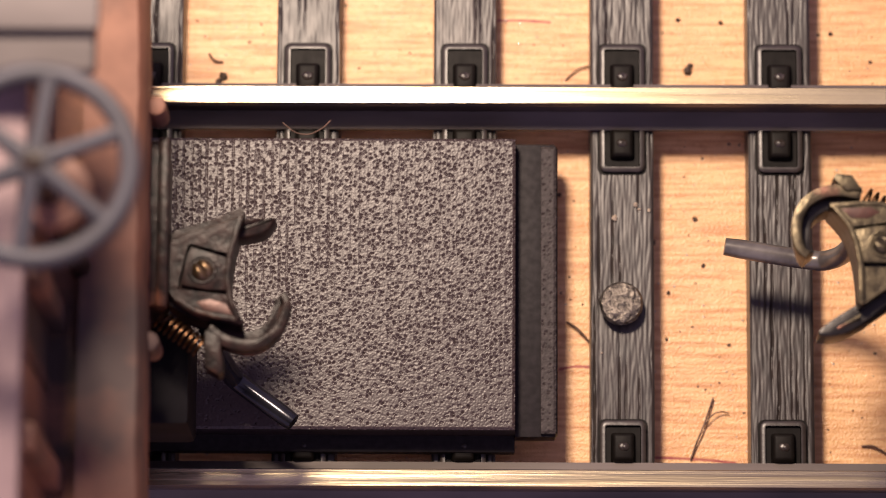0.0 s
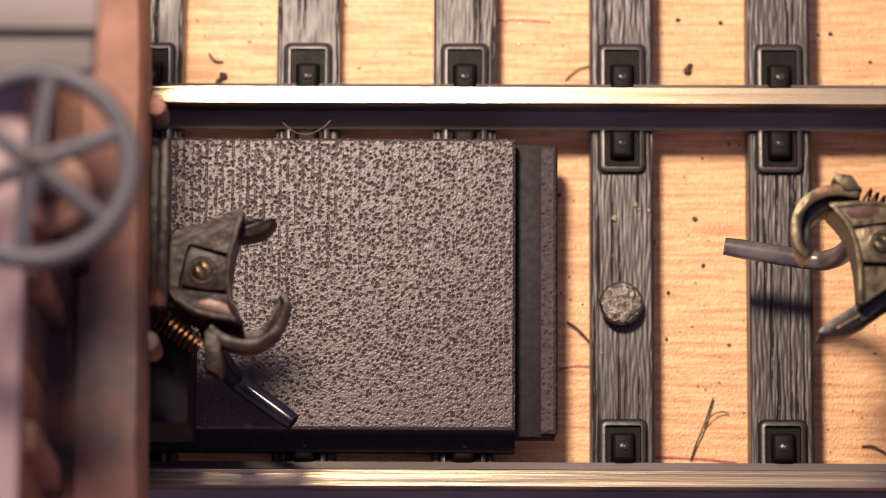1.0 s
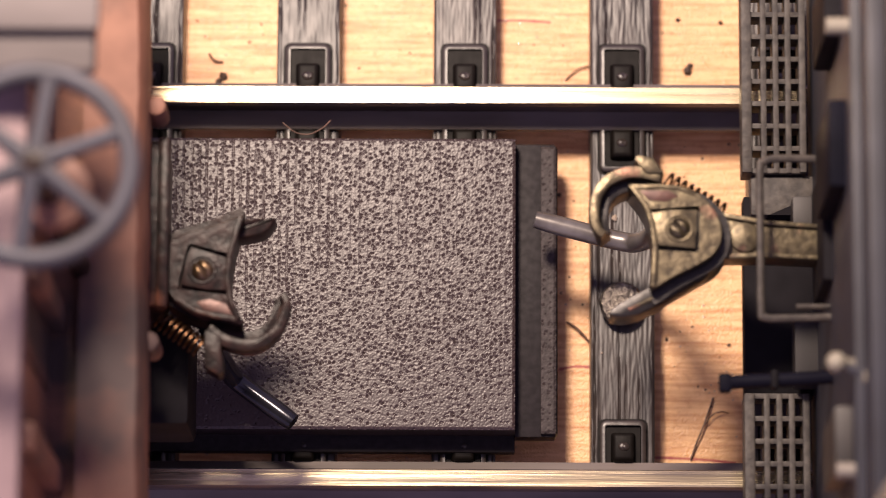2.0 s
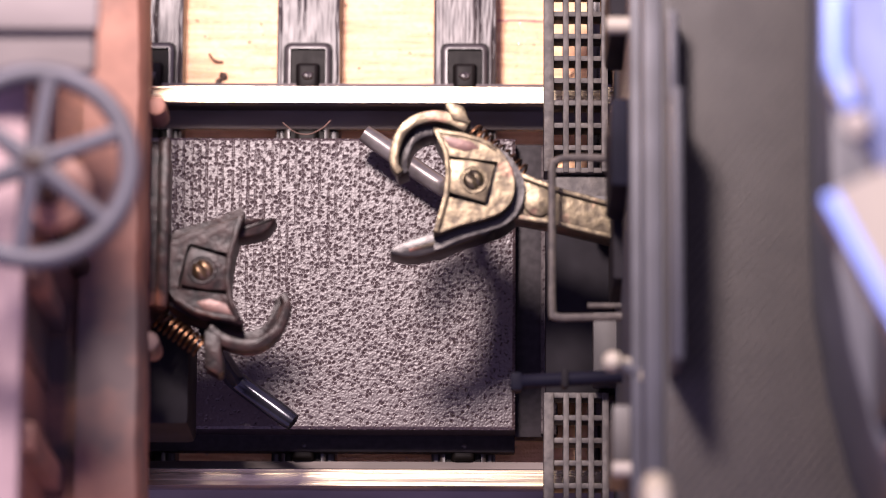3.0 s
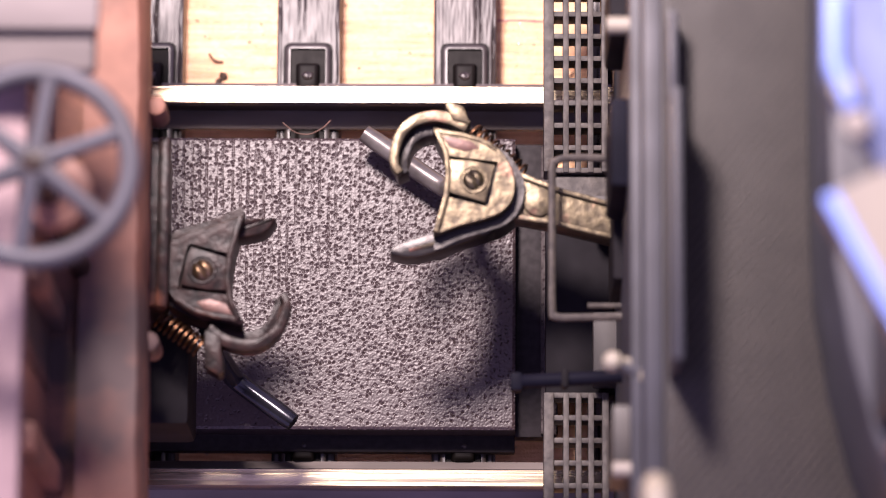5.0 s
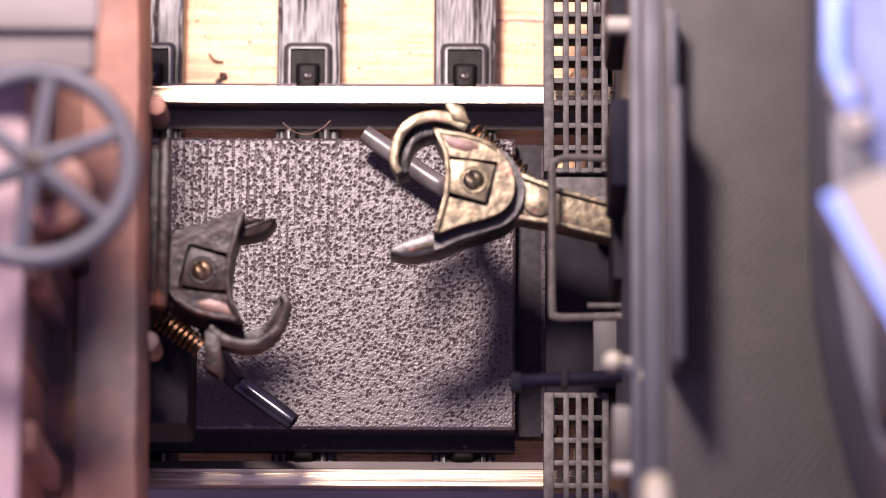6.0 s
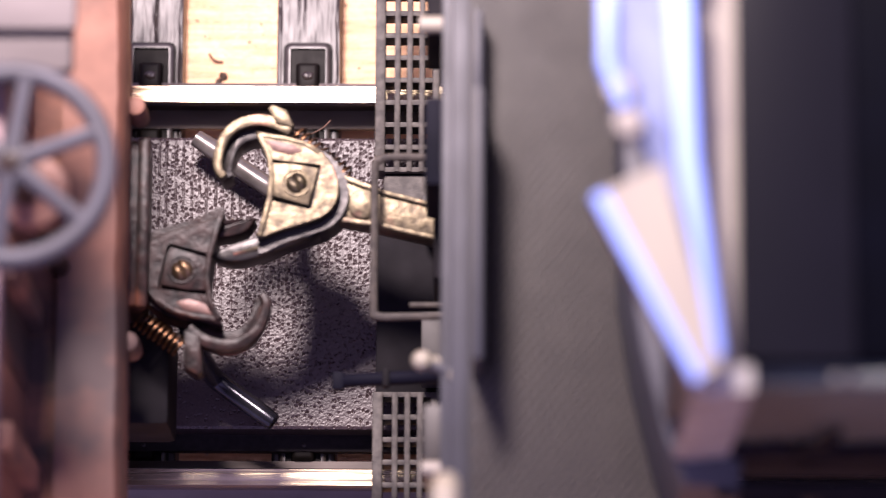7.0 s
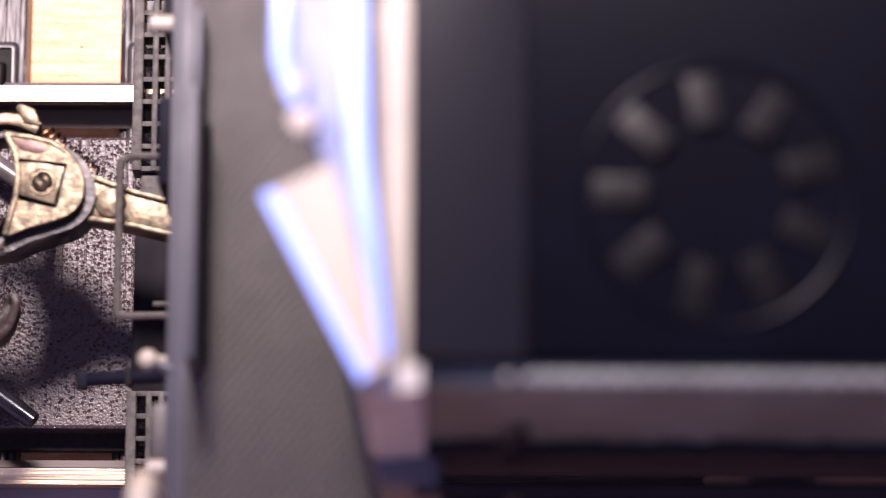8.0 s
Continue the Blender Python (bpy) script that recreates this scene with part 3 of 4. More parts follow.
def build_car():
    car = thing("freight_car", "rust brown weathered model freight car on the rails", "freight car")
    # end sill: worn beam with an uneven edge
    bm = bmesh.new()
    n = 60
    rows = []
    for j in range(n + 1):
        y = -16 + 32 * j / n
        e = 0.10 * noise.noise((0.3, y * 0.35, 2)) + 0.05 * noise.noise((0.3, y * 1.3, 5)) - 0.013 * y
        rows.append([bm.verts.new((x, y, z)) for x, z in ((-15.4, 17.0), (-13.05 + e, 17.0), (-12.95 + e, 17.3), (-12.95 + e, 21.7), (-13.15 + e, 22.0), (-15.4, 22.0 + e))])
    for a, b in zip(rows, rows[1:]):
        for k in range(6):
            bm.faces.new((a[k], a[(k + 1) % 6], b[(k + 1) % 6], b[k]))
    bm.faces.new(rows[0])
    bm.faces.new(rows[-1][::-1])
    part("end_sill", bm, RUST, car, "rust brown beam with chipped paint")
    part("deck", box(-120, -15.35, -15.5, 15.5, 18.0, 21.4, 0.2), RUST_DARK, car)
    body = part("end_wall", box(-18.2, -16.7, -15.5, 15.5, 21.3, 33.0, 0.25), RUST_DARK, car, "sooty brown end wall")
    for k in range(12):
        y = -14.6 + 2.65 * k
        part("board", box(-16.75, -16.55, y - 1.22, y + 1.22, 21.6, 32.4, 0.08), RUST_DARK, body)
    for y in (-11.5, -4.9, 8.4):
        part("stake", box(-16.8, -15.9, y - 0.55, y + 0.55, 17.5, 32.6, 0.2), RUST, car)
    part("top_chord", box(-19.0, -16.3, -15.7, 15.7, 32.9, 34.2, 0.3), FADED, car, "faded pinkish top rail")
    part("side_wall", box(-120, -18.1, -15.6, -14.4, 21.3, 33.6, 0.2), RUST, car)
    part("side_wall", box(-120, -18.1, 14.4, 15.6, 21.3, 33.6, 0.2), RUST, car)
    # brake step, staff and hand wheel
    step = part("brake_step", box(-20.5, -13.6, 1.55, 9.0, 35.6, 36.6, 0.3), GREY_STEP, car, "dusty grey brake step")
    part("plank", box(-20.5, -13.45, 3.0, 5.3, 36.5, 37.1, 0.2), GREY_STEP, step)
    part("plank", box(-20.5, -13.45, 5.7, 8.2, 36.5, 37.1, 0.2), GREY_STEP, step)
    part("bracket", box(-16.6, -15.2, 6.0, 7.0, 33.5, 36.0, 0.1), RUST, step)
    hub = (-15.35, -2.86)
    part("brake_staff", tube([(hub[0], hub[1], 20), (hub[0], hub[1], 40)], 0.42, 12), IRON, car)
    part("ratchet", disc(hub[0] + 0.2, hub[1] + 0.2, 33.9, 35.2, 1.4, 16, 0.2), RUST, car)
    ring = [(hub[0] + 3.45 * math.cos(6.28319 * k / 48), hub[1] + 3.45 * math.sin(6.28319 * k / 48), 40.0) for k in range(48)]
    wheel = part("brake_wheel", tube(ring, 0.40, 10, closed=True), WHEEL, car, "blue-grey spoked brake wheel")
    for k in range(6):
        a = radians(60 * k + 22)
        part("spoke", tube([(hub[0] + 0.4 * math.cos(a), hub[1] + 0.4 * math.sin(a), 40.35), (hub[0] + 1.7 * math.cos(a), hub[1] + 1.7 * math.sin(a), 40.3),
                            (hub[0] + 3.4 * math.cos(a), hub[1] + 3.4 * math.sin(a), 40.0)], [0.42, 0.30, 0.34], 8), WHEEL, wheel)
    part("hub", disc(hub[0], hub[1], 39.6, 40.7, 0.6, 18, 0.2), IRON, wheel, "dark wheel hub")
    # coupler pocket and small fittings at the end
    pocket = part("coupler_pocket", box(-16, -12.45, -3.3, 3.75, 12.2, 16.2, 0.2), IRON, car, "dark metal coupler pocket")
    part("rim", box(-12.75, -12.25, -3.4, 3.85, 15.6, 16.5, 0.15), IRON, pocket)
    # added black box in place of the shadow beside the coupler, no real fitting
    part("shadow_block", box(-16, -11.6, -7.6, -3.0, 7.0, 12.0, 0.3), BLACK, car)
    for y, x in ((4.75, -12.75), (-5.2, -12.85)):
        part("bolt", disc(x, y, 15.8, 18.3, 0.42, 14, 0.15), RUST, car)
    for s in (1, -1):
        part("underframe", box(-120, -16, 4.0 * s, 6.5 * s, 10, 18.2, 0.3), BLACK, car)
    for x in (-34.0, -56.0):
        for s in (1, -1):
            w = part("wheel", tube([(x, 7.6 * s, 10.2), (x, 9.6 * s, 10.2)], 5.7, 28), BLACKENED, car)
            part("flange", tube([(x, 7.2 * s, 10.2), (x, 7.62 * s, 10.2)], 6.5, 28), BLACKENED, w)
        part("axle", tube([(x, -7.6, 10.2), (x, 7.6, 10.2)], 1.0, 12), BLACKENED, car)
    c, _ = build_coupler(car, "coupler", "dark cast knuckle coupler with an open hook", IRON, IRON, BRASS, BLACKENED, REDDISH,
                         [(0.1, -1.9, 13.0), (0.3, -2.2, 9.0), (0.7, -2.75, 6.7), (1.2, -3.15, 6.0), (3.45, -4.82, 6.2)], (-9.0, 0.6),
                         [(0.6, 1.5), (1.3, 1.55), (2.45, 1.78), (2.92, 2.30), (2.85, 2.44), (1.5, 2.20), (0.6, 1.95)], -9.0, 4.3, ((-0.05, -3.1), (-1.95, -1.75)))
    c.matrix_basis = pose(-10.87 * MM, -1.70 * MM, 0, 0, 0, 0)
    return car


car = build_car()


# ---- locomotive that rolls in ----
def build_locomotive():
    loco = thing("locomotive", "dark model diesel locomotive with a white nose on the rails", "locomotive")
    # see-through steps
    for y0, y1, gap in ((4.3, 14.6, 1), (-14.6, -5.5, 0)):
        step = part("step_grating", box(3.5, 3.94, y0, y1, 6.6, 8.3, 0.06), GRATE, loco, "grey see-through step grating")
        part("frame_bar", box(6.02, 6.32, y0, y1, 6.6, 8.3, 0.06), GRATE, step)
        for k in range(4):
            x = 4.47 + 0.54 * k
            if k < 3:
                part("bar", box(x - 0.125, x + 0.125, y0, y1, 6.75, 8.2, 0.04), GRATE, step)
        n = int((y1 - y0) / 0.985)
        for k in range(n + 1):
            y = y0 + 0.1 + k * (y1 - y0 - 0.2) / n
            part("cross_bar", box(3.9, 6.05, y - 0.12, y + 0.12, 6.8, 8.15, 0.04), GRATE, step)
    # pilot behind the coupler
    part("pilot", box(3.6, 6.9, -5.4, 3.5, 5.6, 7.0, 0.1), BLACK, loco)
    part("pilot_plate", box(3.9, 6.9, 2.5, 4.25, 7.0, 7.8, 0.08), GRATE, loco)
    part("gusset", prism([(4.6, 2.4), (6.9, 2.4), (6.9, 3.4)], 7.2, 8.2, 0.05), BLACK, loco)
    part("bracket", box(5.6, 6.9, -5.3, -2.2, 8.0, 9.6, 0.1), TAUPE, loco)
    part("bracket", box(5.6, 6.9, 1.6, 3.0, 8.0, 9.4, 0.1), TAUPE, loco)
    part("end_plate", box(6.6, 7.6, -15.3, 15.3, 5.5, 27.0, 0.1), DUSK, loco, "blue-grey end plate")
    part("cut_lever", tube(curve([(6.9, 3.0, 16.3), (4.6, 3.05, 16.3), (3.9, 2.9, 16.3), (3.72, 2.5, 16.3), (3.72, -0.4, 16.3), (3.72, -3.4, 16.3), (3.9, -3.72, 16.3), (4.5, -3.76, 16.3), (6.9, -3.7, 16.3)], 5), 0.17, 8), GRATE, loco,
         "thin bent uncoupling lever")
    part("pin_rod", tube([(5.2, -3.2, 16.0), (7.0, -3.2, 16.0)], 0.12, 8), GRATE, loco)
    hose = part("air_hose", tube(curve([(7.0, -6.3, 17.0), (5.2, -6.3, 16.2), (3.0, -6.3, 15.6), (2.2, -6.32, 15.2)], 5), 0.30, 10), NIGHT, loco, "dark air hose")
    part("fitting", box(2.0, 2.5, -6.72, -5.95, 15.0, 15.7, 0.12), NIGHT, hose)
    part("fitting", box(4.1, 4.4, -6.7, -5.92, 15.6, 16.4, 0.12), BLACK, hose)
    # buffer beam fittings
    part("beam", box(7.0, 8.0, -15.4, 15.4, 16.0, 29.5, 0.15), DUSK, loco)
    part("lamp_box", box(5.9, 7.3, -11.6, -9.0, 20.0, 25.6, 0.2), TAUPE, loco, "grey box below the deck")
    part("rung", tube([(5.9, -11.7, 26.2), (7.6, -11.7, 26.2)], 0.33, 10), WHITE, loco, "pale grab rung")
    part("rung", tube([(5.7, 6.05, 26.5), (7.3, 6.05, 26.5)], 0.36, 10), WHITE, loco, "pale grab rung")
    for x, y, z in ((5.9, -7.57, 27.0), (7.3, -8.15, 27.0), (7.15, 5.2, 26.4)):
        bm = bmesh.new()
        bmesh.ops.create_uvsphere(bm, u_segments=14, v_segments=8, radius=0.42, matrix=Matrix.Translation((x, y, z)))
        tube([(x, y, z), (x + 0.9, y, z - 0.3)], 0.2, 8, bm)
        part("stanchion_knob", bm, WHITE, loco, "white stanchion knob")
    part("hand_rod", tube([(5.9, -7.57, 26.9), (7.3, -8.15, 26.9)], 0.2, 8), SLATE, loco)
    part("stirrup", box(5.9, 6.9, 0.0, 3.6, 18.0, 24.5, 0.2), NIGHT, loco)
    part("stirrup", box(5.9, 7.0, 6.6, 9.4, 17.0, 23.0, 0.2), BLACK, loco)
    part("draft_box", box(6.2, 12.0, -2.4, 2.6, 12.0, 17.6, 0.2), BLACK, loco, "dark coupler housing")
    apron = part("drop_step", box(7.85, 8.25, -9.0, 1.4, 30.6, 35.2, 0.12), DUSK, loco, "upright blue-grey drop step")
    part("drop_step_edge", box(7.85, 8.2, 1.4, 5.0, 30.6, 32.8, 0.12), DUSK, apron)
    part("hinge", tube([(8.3, -8.4, 31.2), (8.3, 0.8, 31.2)], 0.2, 10), BLACK, apron)
    post = part("handrail_post", tube([(7.0, -14.2, 27.0), (6.95, -14.6, 41.0), (6.95, -15.2, 42.4), (6.95, -17.5, 42.6)], [0.5, 0.5, 0.48, 0.45], 12), WHITE, loco, "white handrail post")
    part("foot", disc(7.0, -14.4, 26.4, 27.6, 0.8, 14, 0.1), NIGHT, post)
    # deck with raised tread
    deck = part("deck", box(7.7, 16.0, -15.6, 15.6, 28.6, 31.0, 0.15), TREAD, loco, "grey tread-pattern deck")
    verts, faces = [], []
    along, across = Vector((0.62, 0.785)), Vector((0.785, -0.62))
    for i in range(-70, 71):
        for j in range(-60, 61):
            p = along * (0.40 * j + (0.20 if i % 2 else 0.0)) + across * 0.31 * i + Vector((11.8, 0))
            if 7.95 < p.x < 15.9 and abs(p.y) < 15.4:
                k = len(verts)
                verts += [(*(p - along * 0.25), 31.0), (*(p + across * 0.095), 31.0), (*(p + along * 0.25), 31.0), (*(p - across * 0.095), 31.0), (*p, 31.13)]
                faces += [(k + a, k + (a + 1) % 4, k + 4) for a in range(4)]
    me = bpy.data.meshes.new("scratch")
    me.from_pydata(verts, [], faces)
    bm = bmesh.new()
    bm.from_mesh(me)
    bpy.data.meshes.remove(me)
    tread = part("tread", bm, TREAD_TOP, deck, smooth=False)
    tagged(tread, "fine diamond tread on the deck", kind="stuff")
    # rounded nose
    half = [(13.2, 0.0), (13.2, -3.2), (13.3, -6.4), (13.8, -9.6), (14.6, -12.8), (15.3, -14.6)]
    ring = [(x, -y) for x, y in half[::-1]] + half[1:] + [(17.4, -14.8)] + [(17.4, 14.8)]
    part("nose", prism(ring, 30.9, 41.0, 0.5), SLATE, loco, "slate grey rounded nose")
    top = [(12.1, 0.0), (12.0, -2.6), (12.6, -4.3), (13.6, -5.6), (14.2, -9.0), (15.6, -12.7)]
    ring = [(x, -y) for x, y in top[::-1]] + top[1:] + [(15.9, -12.7), (15.2, -6.0), (15.0, 0.0), (15.2, 6.0), (15.9, 12.7)]
    part("nose_core", box(14.6, 17.3, -12.4, 12.4, 40.9, 53.4, 0.4), SLATE, loco)
    part("nose_top", prism(ring, 52.0, 54.4, 0.5), PALE_BLUE, loco, "dusty pale blue nose top")
    for x, y in ((12.65, -3.6), (12.95, -4.75), (12.65, 3.6), (12.95, 4.75)):
        lens = part("headlight", disc(x, y, 54.2, 54.75, 0.46, 20, 0.08), WHITE, loco, "round pale headlight")
        part("rim", tube([(x + 0.46 * math.cos(6.28319 * k / 20), y + 0.46 * math.sin(6.28319 * k / 20), 54.6) for k in range(20)], 0.09, 8, closed=True), SLATE, lens)
    part("roof_brow", prism([(15.2, 13.0), (15.2, -13.0), (16.5, -13.2), (16.5, 13.2)], 50.0, 53.9, 0.4), WHITE, loco, "cream brow above the nose")
    for s in (1, -1):
        part("corner_post", prism([(14.95, 13.45 * s), (15.9, 12.75 * s), (16.9, 12.75 * s), (16.9, 13.55 * s), (15.4, 13.7 * s)], 40.0, 54.6, 0.15), LIGHT_GREY, loco, "light grey corner post")
        pts = [(11.75, -7.36 * s), (14.0, -6.25 * s), (15.9, -12.9 * s), (15.0, -13.45 * s)]
        part("number_board", prism(pts, 53.0, 55.4, 0.35), WHITE, loco, "white angled number board")
        part("stripe", prism([(11.72, -7.40 * s), (12.15, -7.22 * s), (15.25, -13.25 * s), (14.97, -13.48 * s)], 55.0, 55.6, 0.15), BLUE, loco, "pale blue stripe")
        part("stripe", prism([(12.0, -0.3 * s), (12.5, -0.3 * s), (12.45, -2.6 * s), (13.0, -4.1 * s), (12.6, -4.3 * s), (11.98, -2.7 * s)], 54.0, 54.8, 0.15), BLUE, loco, "pale blue stripe")
        part("stripe", prism([(14.1, -0.3 * s), (15.0, -0.3 * s), (15.2, -6.0 * s), (15.95, -12.5 * s), (15.6, -12.7 * s), (14.5, -6.2 * s)], 53.8, 55.5, 0.2), BLUE, loco, "pale blue stripe")
    # hood
    part("hood", box(16.5, 150, -12.55, 12.55, 41.0, 54.0, 0.5), HOOD, loco, "blue-black hood")
    part("cab_roof", box(16.45, 20.3, -12.5, 12.5, 53.6, 54.2, 0.15), CAB_ROOF, loco, "satin dark roof panel")
    for s in (1, -1):
        side = part("hood_side", box(16.3, 150, 12.5 * s, 13.3 * s, 39.0, 53.6, 0.3), SIDE, loco, "grey hood side")
        for k in range(60):
            x = 19.5 + 0.72 * k
            part("stud", box(x, x + 0.36, 12.85 * s, 13.2 * s, 53.4, 53.85, 0.08), STUD, side)
        rng = random.Random(11)
        bm = bmesh.new()
        for k in range(110):
            x = 16.9 + 0.62 * k
            box(x, x + 0.7, 13.25 * s, 13.6 * s, 38.6, 42.4 + rng.uniform(0.0, 0.9), 0.0, bm)
        part("lower_trim", bm, NIGHT, side, "dark uneven lower edge")
        part("grab_iron", tube([(19.2, 13.6 * s, 42.8), (19.6, 13.75 * s, 44.2), (20.3, 13.6 * s, 46.6)], 0.2, 8), BLACK, side)
        part("walkway", box(16.0, 150, 13.3 * s, 16.0 * s, 28.6, 31.0, 0.2), NIGHT, loco)
        part("side_rail", tube([(16.5, 14.6 * s, 40.5), (150, 14.6 * s, 40.5)], 0.35, 8), BLACK, loco)
        for x in range(20, 150, 16):
            part("stanchion", tube([(x, 14.6 * s, 31), (x, 14.6 * s, 40.6)], 0.3, 8), BLACK, loco)
    fx, fy = 26.5, -7.0
    fan = part("roof_fan", tube([(fx + 4.4 * math.cos(6.28319 * k / 40), fy + 4.4 * math.sin(6.28319 * k / 40), 54.0) for k in range(40)], 0.12, 8, closed=True), HOOD, loco, "round roof fan")
    for k in range(9):
        a = radians(40 * k + 18)
        bm = box(2.3, 4.1, -0.5, 0.5, -0.1, 0.12, 0.06)
        bmesh.ops.transform(bm, matrix=Matrix.Translation((fx, fy, 54.48)) @ Matrix.Rotation(a, 4, "Z") @ Matrix.Rotation(0.14, 4, "Y"), verts=bm.verts)
        part("blade", bm, BLADE, fan)
    part("underframe", box(9, 150, -11, 11, 20.0, 28.8, 0.3), BLACK, loco)
    for x in (34.0, 60.0):
        for s in (1, -1):
            w = part("wheel", tube([(x, 7.6 * s, 10.2), (x, 9.6 * s, 10.2)], 5.7, 28), BLACKENED, loco)
            part("flange", tube([(x, 7.2 * s, 10.2), (x, 7.62 * s, 10.2)], 6.5, 28), BLACKENED, w)
        part("axle", tube([(x, -7.6, 10.2), (x, 7.6, 10.2)], 1.0, 12), BLACKENED, loco)
        part("bogie_frame", box(x - 9, x + 9, -7, 7, 9, 20.5, 0.4), BLACK, loco)
    c, pin = build_coupler(loco, "coupler", "worn bronze-coloured knuckle coupler", BRONZE, SHADED_BRONZE, BRONZE, STEEL, REDDISH,
                           [(0.4, -1.5, 13.0), (0.5, -1.4, 9.0), (1.0, -1.6, 6.7), (1.9, -2.05, 6.0), (5.15, -3.84, 6.1)], (-10.0, 2.55),
                           [(-0.9, 1.3), (0.4, 1.6), (1.5, 2.0), (2.6, 2.35), (3.42, 2.72), (3.36, 3.02), (2.3, 3.12), (0.6, 2.55), (-0.9, 1.95)], 0.0, 3.5, ((0.06, -2.36), (-2.1, -0.5)))
    return loco, c, pin


loco, loco_coupler, loco_pin = build_locomotive()


# ---- what lies about on the board ----
def build_fibre(points, r, label):
    bm = tube(curve([(x, y, z) for x, y, z in points], 6), r, 5)
    me = finish(bm, "fibre", FIBRE)
    tagged(new("fibre", me), label, "fibre", "fibres on the board")


build_fibre([(10.24, -7.15, 0.1), (10.5, -6.4, 0.25), (10.83, -5.61, 0.3), (11.28, -4.3, 0.2)], 0.045, "thin brown fibre lying on the pine board")
build_fibre([(10.75, -5.75, 0.25), (11.2, -5.15, 0.35), (11.6, -4.95, 0.3), (11.98, -5.0, 0.15)], 0.03, "short brown fibre lying on the pine board")
build_fibre([(4.67, -0.81, 0.1), (5.2, -1.2, 0.3), (5.74, -1.8, 0.15)], 0.05, "short brown fibre lying on the pine board")
build_fibre([(4.6, 10.5, 0.1), (5.3, 11.05, 0.2), (6.21, 11.23, 0.1)], 0.035, "thin pale fibre lying on the pine board")
build_fibre([(17.96, -6.47, 0.1), (18.5, -6.5, 0.2), (19.3, -6.95, 0.1)], 0.05, "short brown fibre lying on the pine board")
build_fibre([(-11.79, 11.7, 0.1), (-11.5, 11.35, 0.15), (-11.13, 11.3, 0.1)], 0.05, "short brown fibre lying on the pine board")
build_fibre([(-8.15, 7.41, 4.35), (-7.6, 6.95, 4.5), (-7.0, 6.85, 4.45), (-6.4, 7.1, 4.5), (-6.0, 7.5, 4.4)], 0.03, "fine hair caught between rail and magnet")


def build_crumb(x, y, r, seed):
    bm = bmesh.new()
    bmesh.ops.create_icosphere(bm, subdivisions=2, radius=r)
    for v in bm.verts:
        v.co *= 1 + 0.55 * noise.noise(v.co / r * 1.3 + Vector((seed, 0, 0)))
        v.co.z *= 0.6
        v.co += Vector((x, y, r * 0.45))
    tagged(new("crumb", finish(bm, "crumb", CRUMB)), "dark brown crumb lying on the pine board", "crumb", "crumbs on the board")


for k, (x, y, r) in enumerate([(10.25, 10.95, 0.20), (10.35, 11.2, 0.13), (11.76, 13.26, 0.10), (9.81, 13.39, 0.11), (10.52, 3.99, 0.12), (10.89, 1.83, 0.10), (9.29, 0.56, 0.10), (12.1, 7.51, 0.07),
                               (9.2, -1.58, 0.08), (12.02, -1.83, 0.08), (16.82, 12.74, 0.10), (4.34, 5.1, 0.10), (8.58, 2.87, 0.14), (-11.12, 10.63, 0.20), (-11.3, 10.4, 0.15), (18.62, 11.41, 0.09)]):
    build_crumb(x, y, r, k * 3.7)


def build_grit():
    """Fine grit and dried varnish specks scattered over the board."""
    rng = random.Random(5)
    for name, mat, count, size, label in (("grit", CRUMB, 420, 0.045, "fine dark grit scattered on the pine board"), ("varnish_specks", GLINT, 900, 0.036, "shiny varnish specks dried on the pine board")):
        bm = bmesh.new()
        for _ in range(count):
            r = size * rng.uniform(0.4, 1.3)
            bmesh.ops.create_icosphere(bm, subdivisions=1, radius=r, matrix=Matrix.Translation((rng.uniform(-18, 24), rng.uniform(-9, 14.5), 0.3 * r))
                                       @ Matrix.Diagonal((rng.uniform(0.7, 1.8), rng.uniform(0.7, 1.4), 0.6, 1)))
        tagged(new(name, finish(bm, name, mat)), label, "grit", kind="stuff")


build_grit()


def build_flake(x, y, r, seed):
    bm = bmesh.new()
    bmesh.ops.create_icosphere(bm, subdivisions=1, radius=r)
    for v in bm.verts:
        v.co *= 1 + 0.6 * noise.noise(v.co / r + Vector((seed, 2, 0)))
        v.co += Vector((x, y, TIE_TOP + r * 0.3))
    tagged(new("varnish_flake", finish(bm, "varnish_flake", GLINT, False)), "small shiny flake stuck on a dark sleeper", "flake", "flakes on the sleeper")


for k, (x, y, r) in enumerate([(6.8, 3.6, 0.15), (7.75, 4.2, 0.12), (8.35, 3.95, 0.09), (7.9, 4.0, 0.07), (6.2, -2.6, 0.06)]):
    build_flake(x, y, r, k * 2.3)


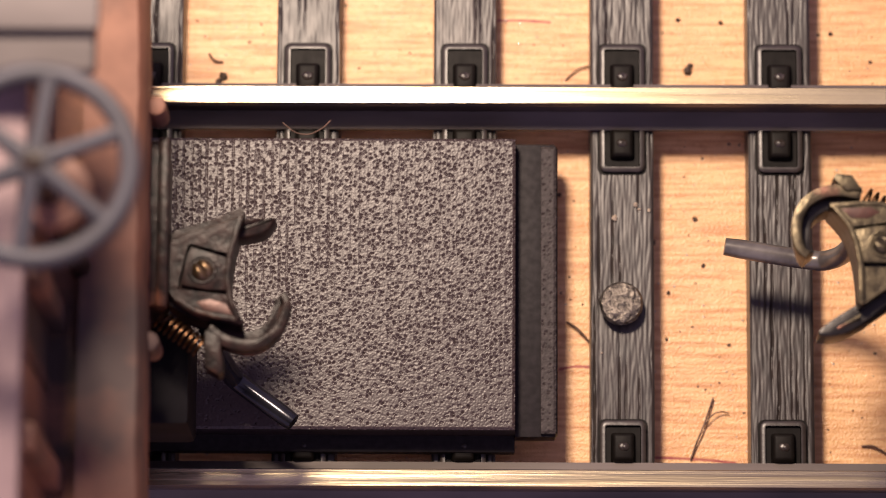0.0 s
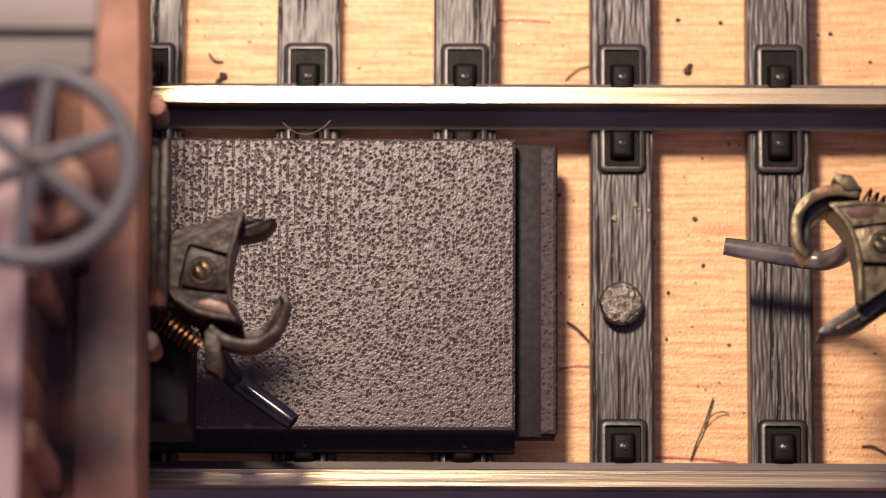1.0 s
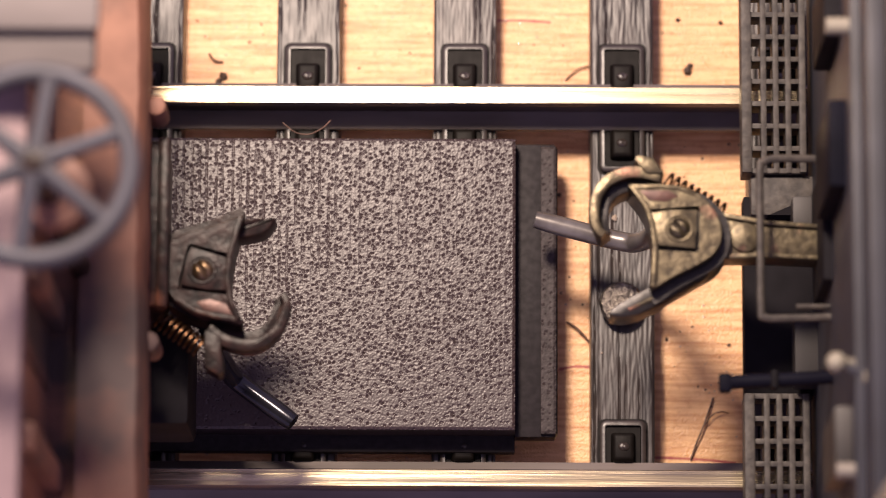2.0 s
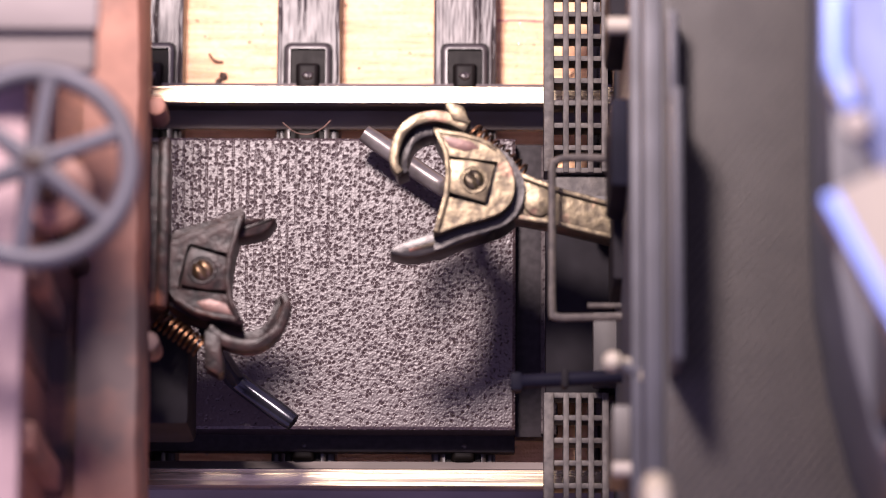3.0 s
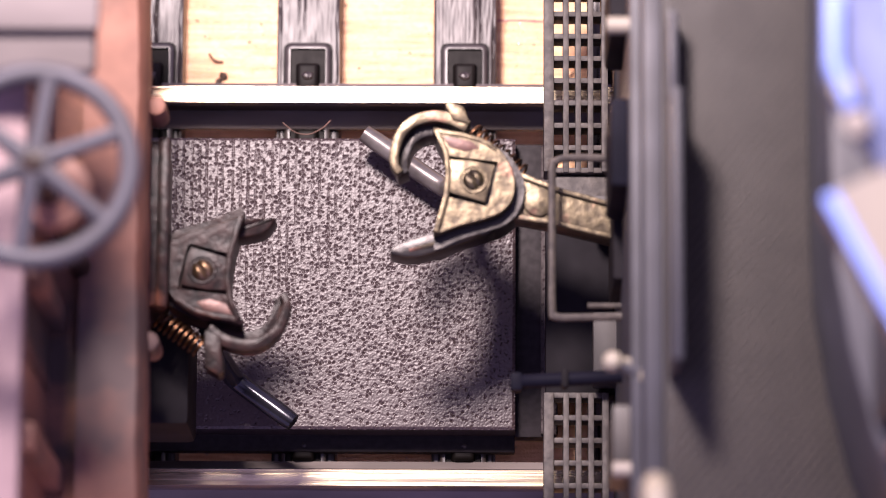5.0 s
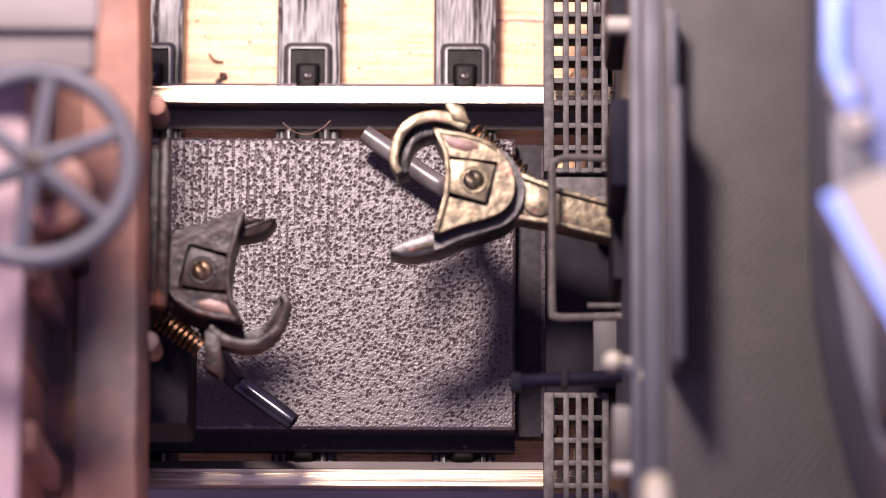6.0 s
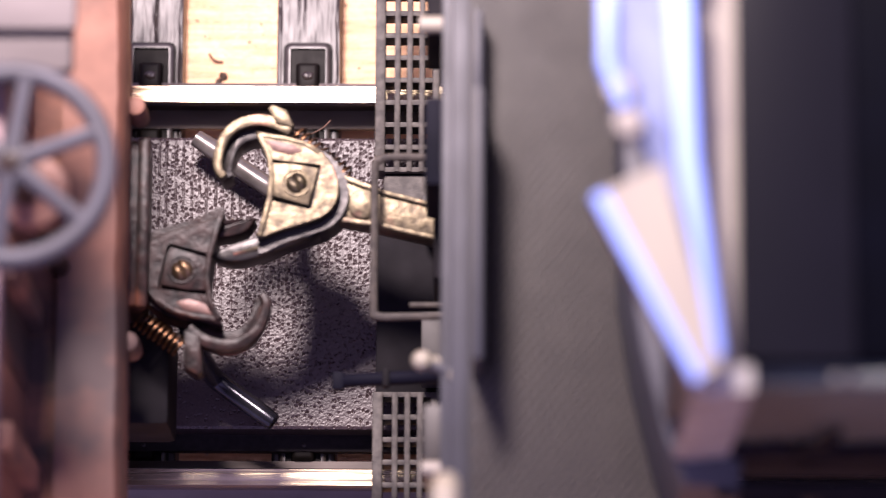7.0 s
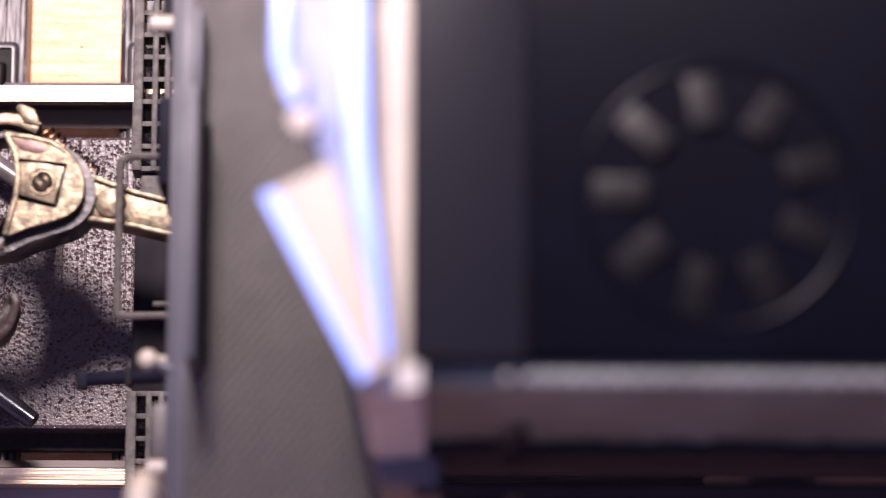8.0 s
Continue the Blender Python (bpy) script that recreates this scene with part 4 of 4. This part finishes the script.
def build_ink(points, w):
    """A line drawn on the board in pencil-thin red ink."""
    bm = bmesh.new()
    pts = curve([(x, y, 0) for x, y in points], 8)
    rows = []
    for k, p in enumerate(pts):
        h = w * (0.6 + 0.6 * abs(noise.noise((k * 0.7, p.x, 3))))
        rows.append([bm.verts.new((p.x, p.y - h, 0.006)), bm.verts.new((p.x, p.y + h, 0.006)), bm.verts.new((p.x, p.y + h, 0.001)), bm.verts.new((p.x, p.y - h, 0.001))])
    for a, b in zip(rows, rows[1:]):
        for k in range(4):
            bm.faces.new((a[k], b[k], b[(k + 1) % 4], a[(k + 1) % 4]))
    tagged(new("ink_mark", finish(bm, "ink_mark", INK)), "dark red ink line drawn on the pine board", "ink mark", "ink marks on the board")


build_ink([(1.3, 13.33), (2.6, 13.34), (3.95, 13.26)], 0.08)
build_ink([(4.3, -3.0), (5.0, -2.86), (5.75, -2.88)], 0.10)
build_ink([(8.6, -7.02), (9.8, -7.05), (11.0, -7.12), (12.3, -7.25)], 0.09)


# ---- movement ----
def motions():
    def along(rows):
        return [(t, pose(x * MM, 0, 0)) for t, x in rows]
    walk(loco, along([(0.0, 17.2), (1.05, 17.2), (1.2, 16.5), (1.3, 15.43), (1.5, 13.42), (1.7, 11.45), (2.25, 6.1), (2.8, 0.71), (2.9, 0.12), (3.0, 0.0), (6.2, 0.0),
                      (6.3, -0.59), (6.4, -1.38), (6.5, -2.29), (7.0, -7.41), (7.5, -12.76), (8.0, -18.07)]))
    walk(car, along([(0.0, 0.0), (6.88, 0.0), (7.0, -0.85), (7.25, -3.5), (7.5, -6.14), (7.7, -8.19), (8.0, -11.35)]))
    swing = [(0.0, 0.35, -0.48, 194.6), (1.7, 0.33, -0.44, 194.3), (2.25, 0.40, 1.1, 186), (2.8, 0.43, 2.12, 180.4), (3.0, 0.43, 2.21, 180), (6.2, 0.43, 2.21, 180),
             (6.5, 0.43, 2.04, 180.8), (8.0, 0.43, 2.05, 180.8)]
    walk(loco_coupler, [(t, pose(x * MM, y * MM, 0, 0, 0, a)) for t, x, y, a in swing])
    pivot = pose(0.5 * MM, -1.4 * MM, 0)
    walk(loco_pin, [(t, pivot @ pose(0, 0, 0, 0, 0, a) @ pivot.inverted()) for t, a in ((0.0, 5.5), (1.7, 5.5), (2.25, 0.0), (2.8, -5.5), (3.0, -6.0), (8.0, -6.0))])


motions()
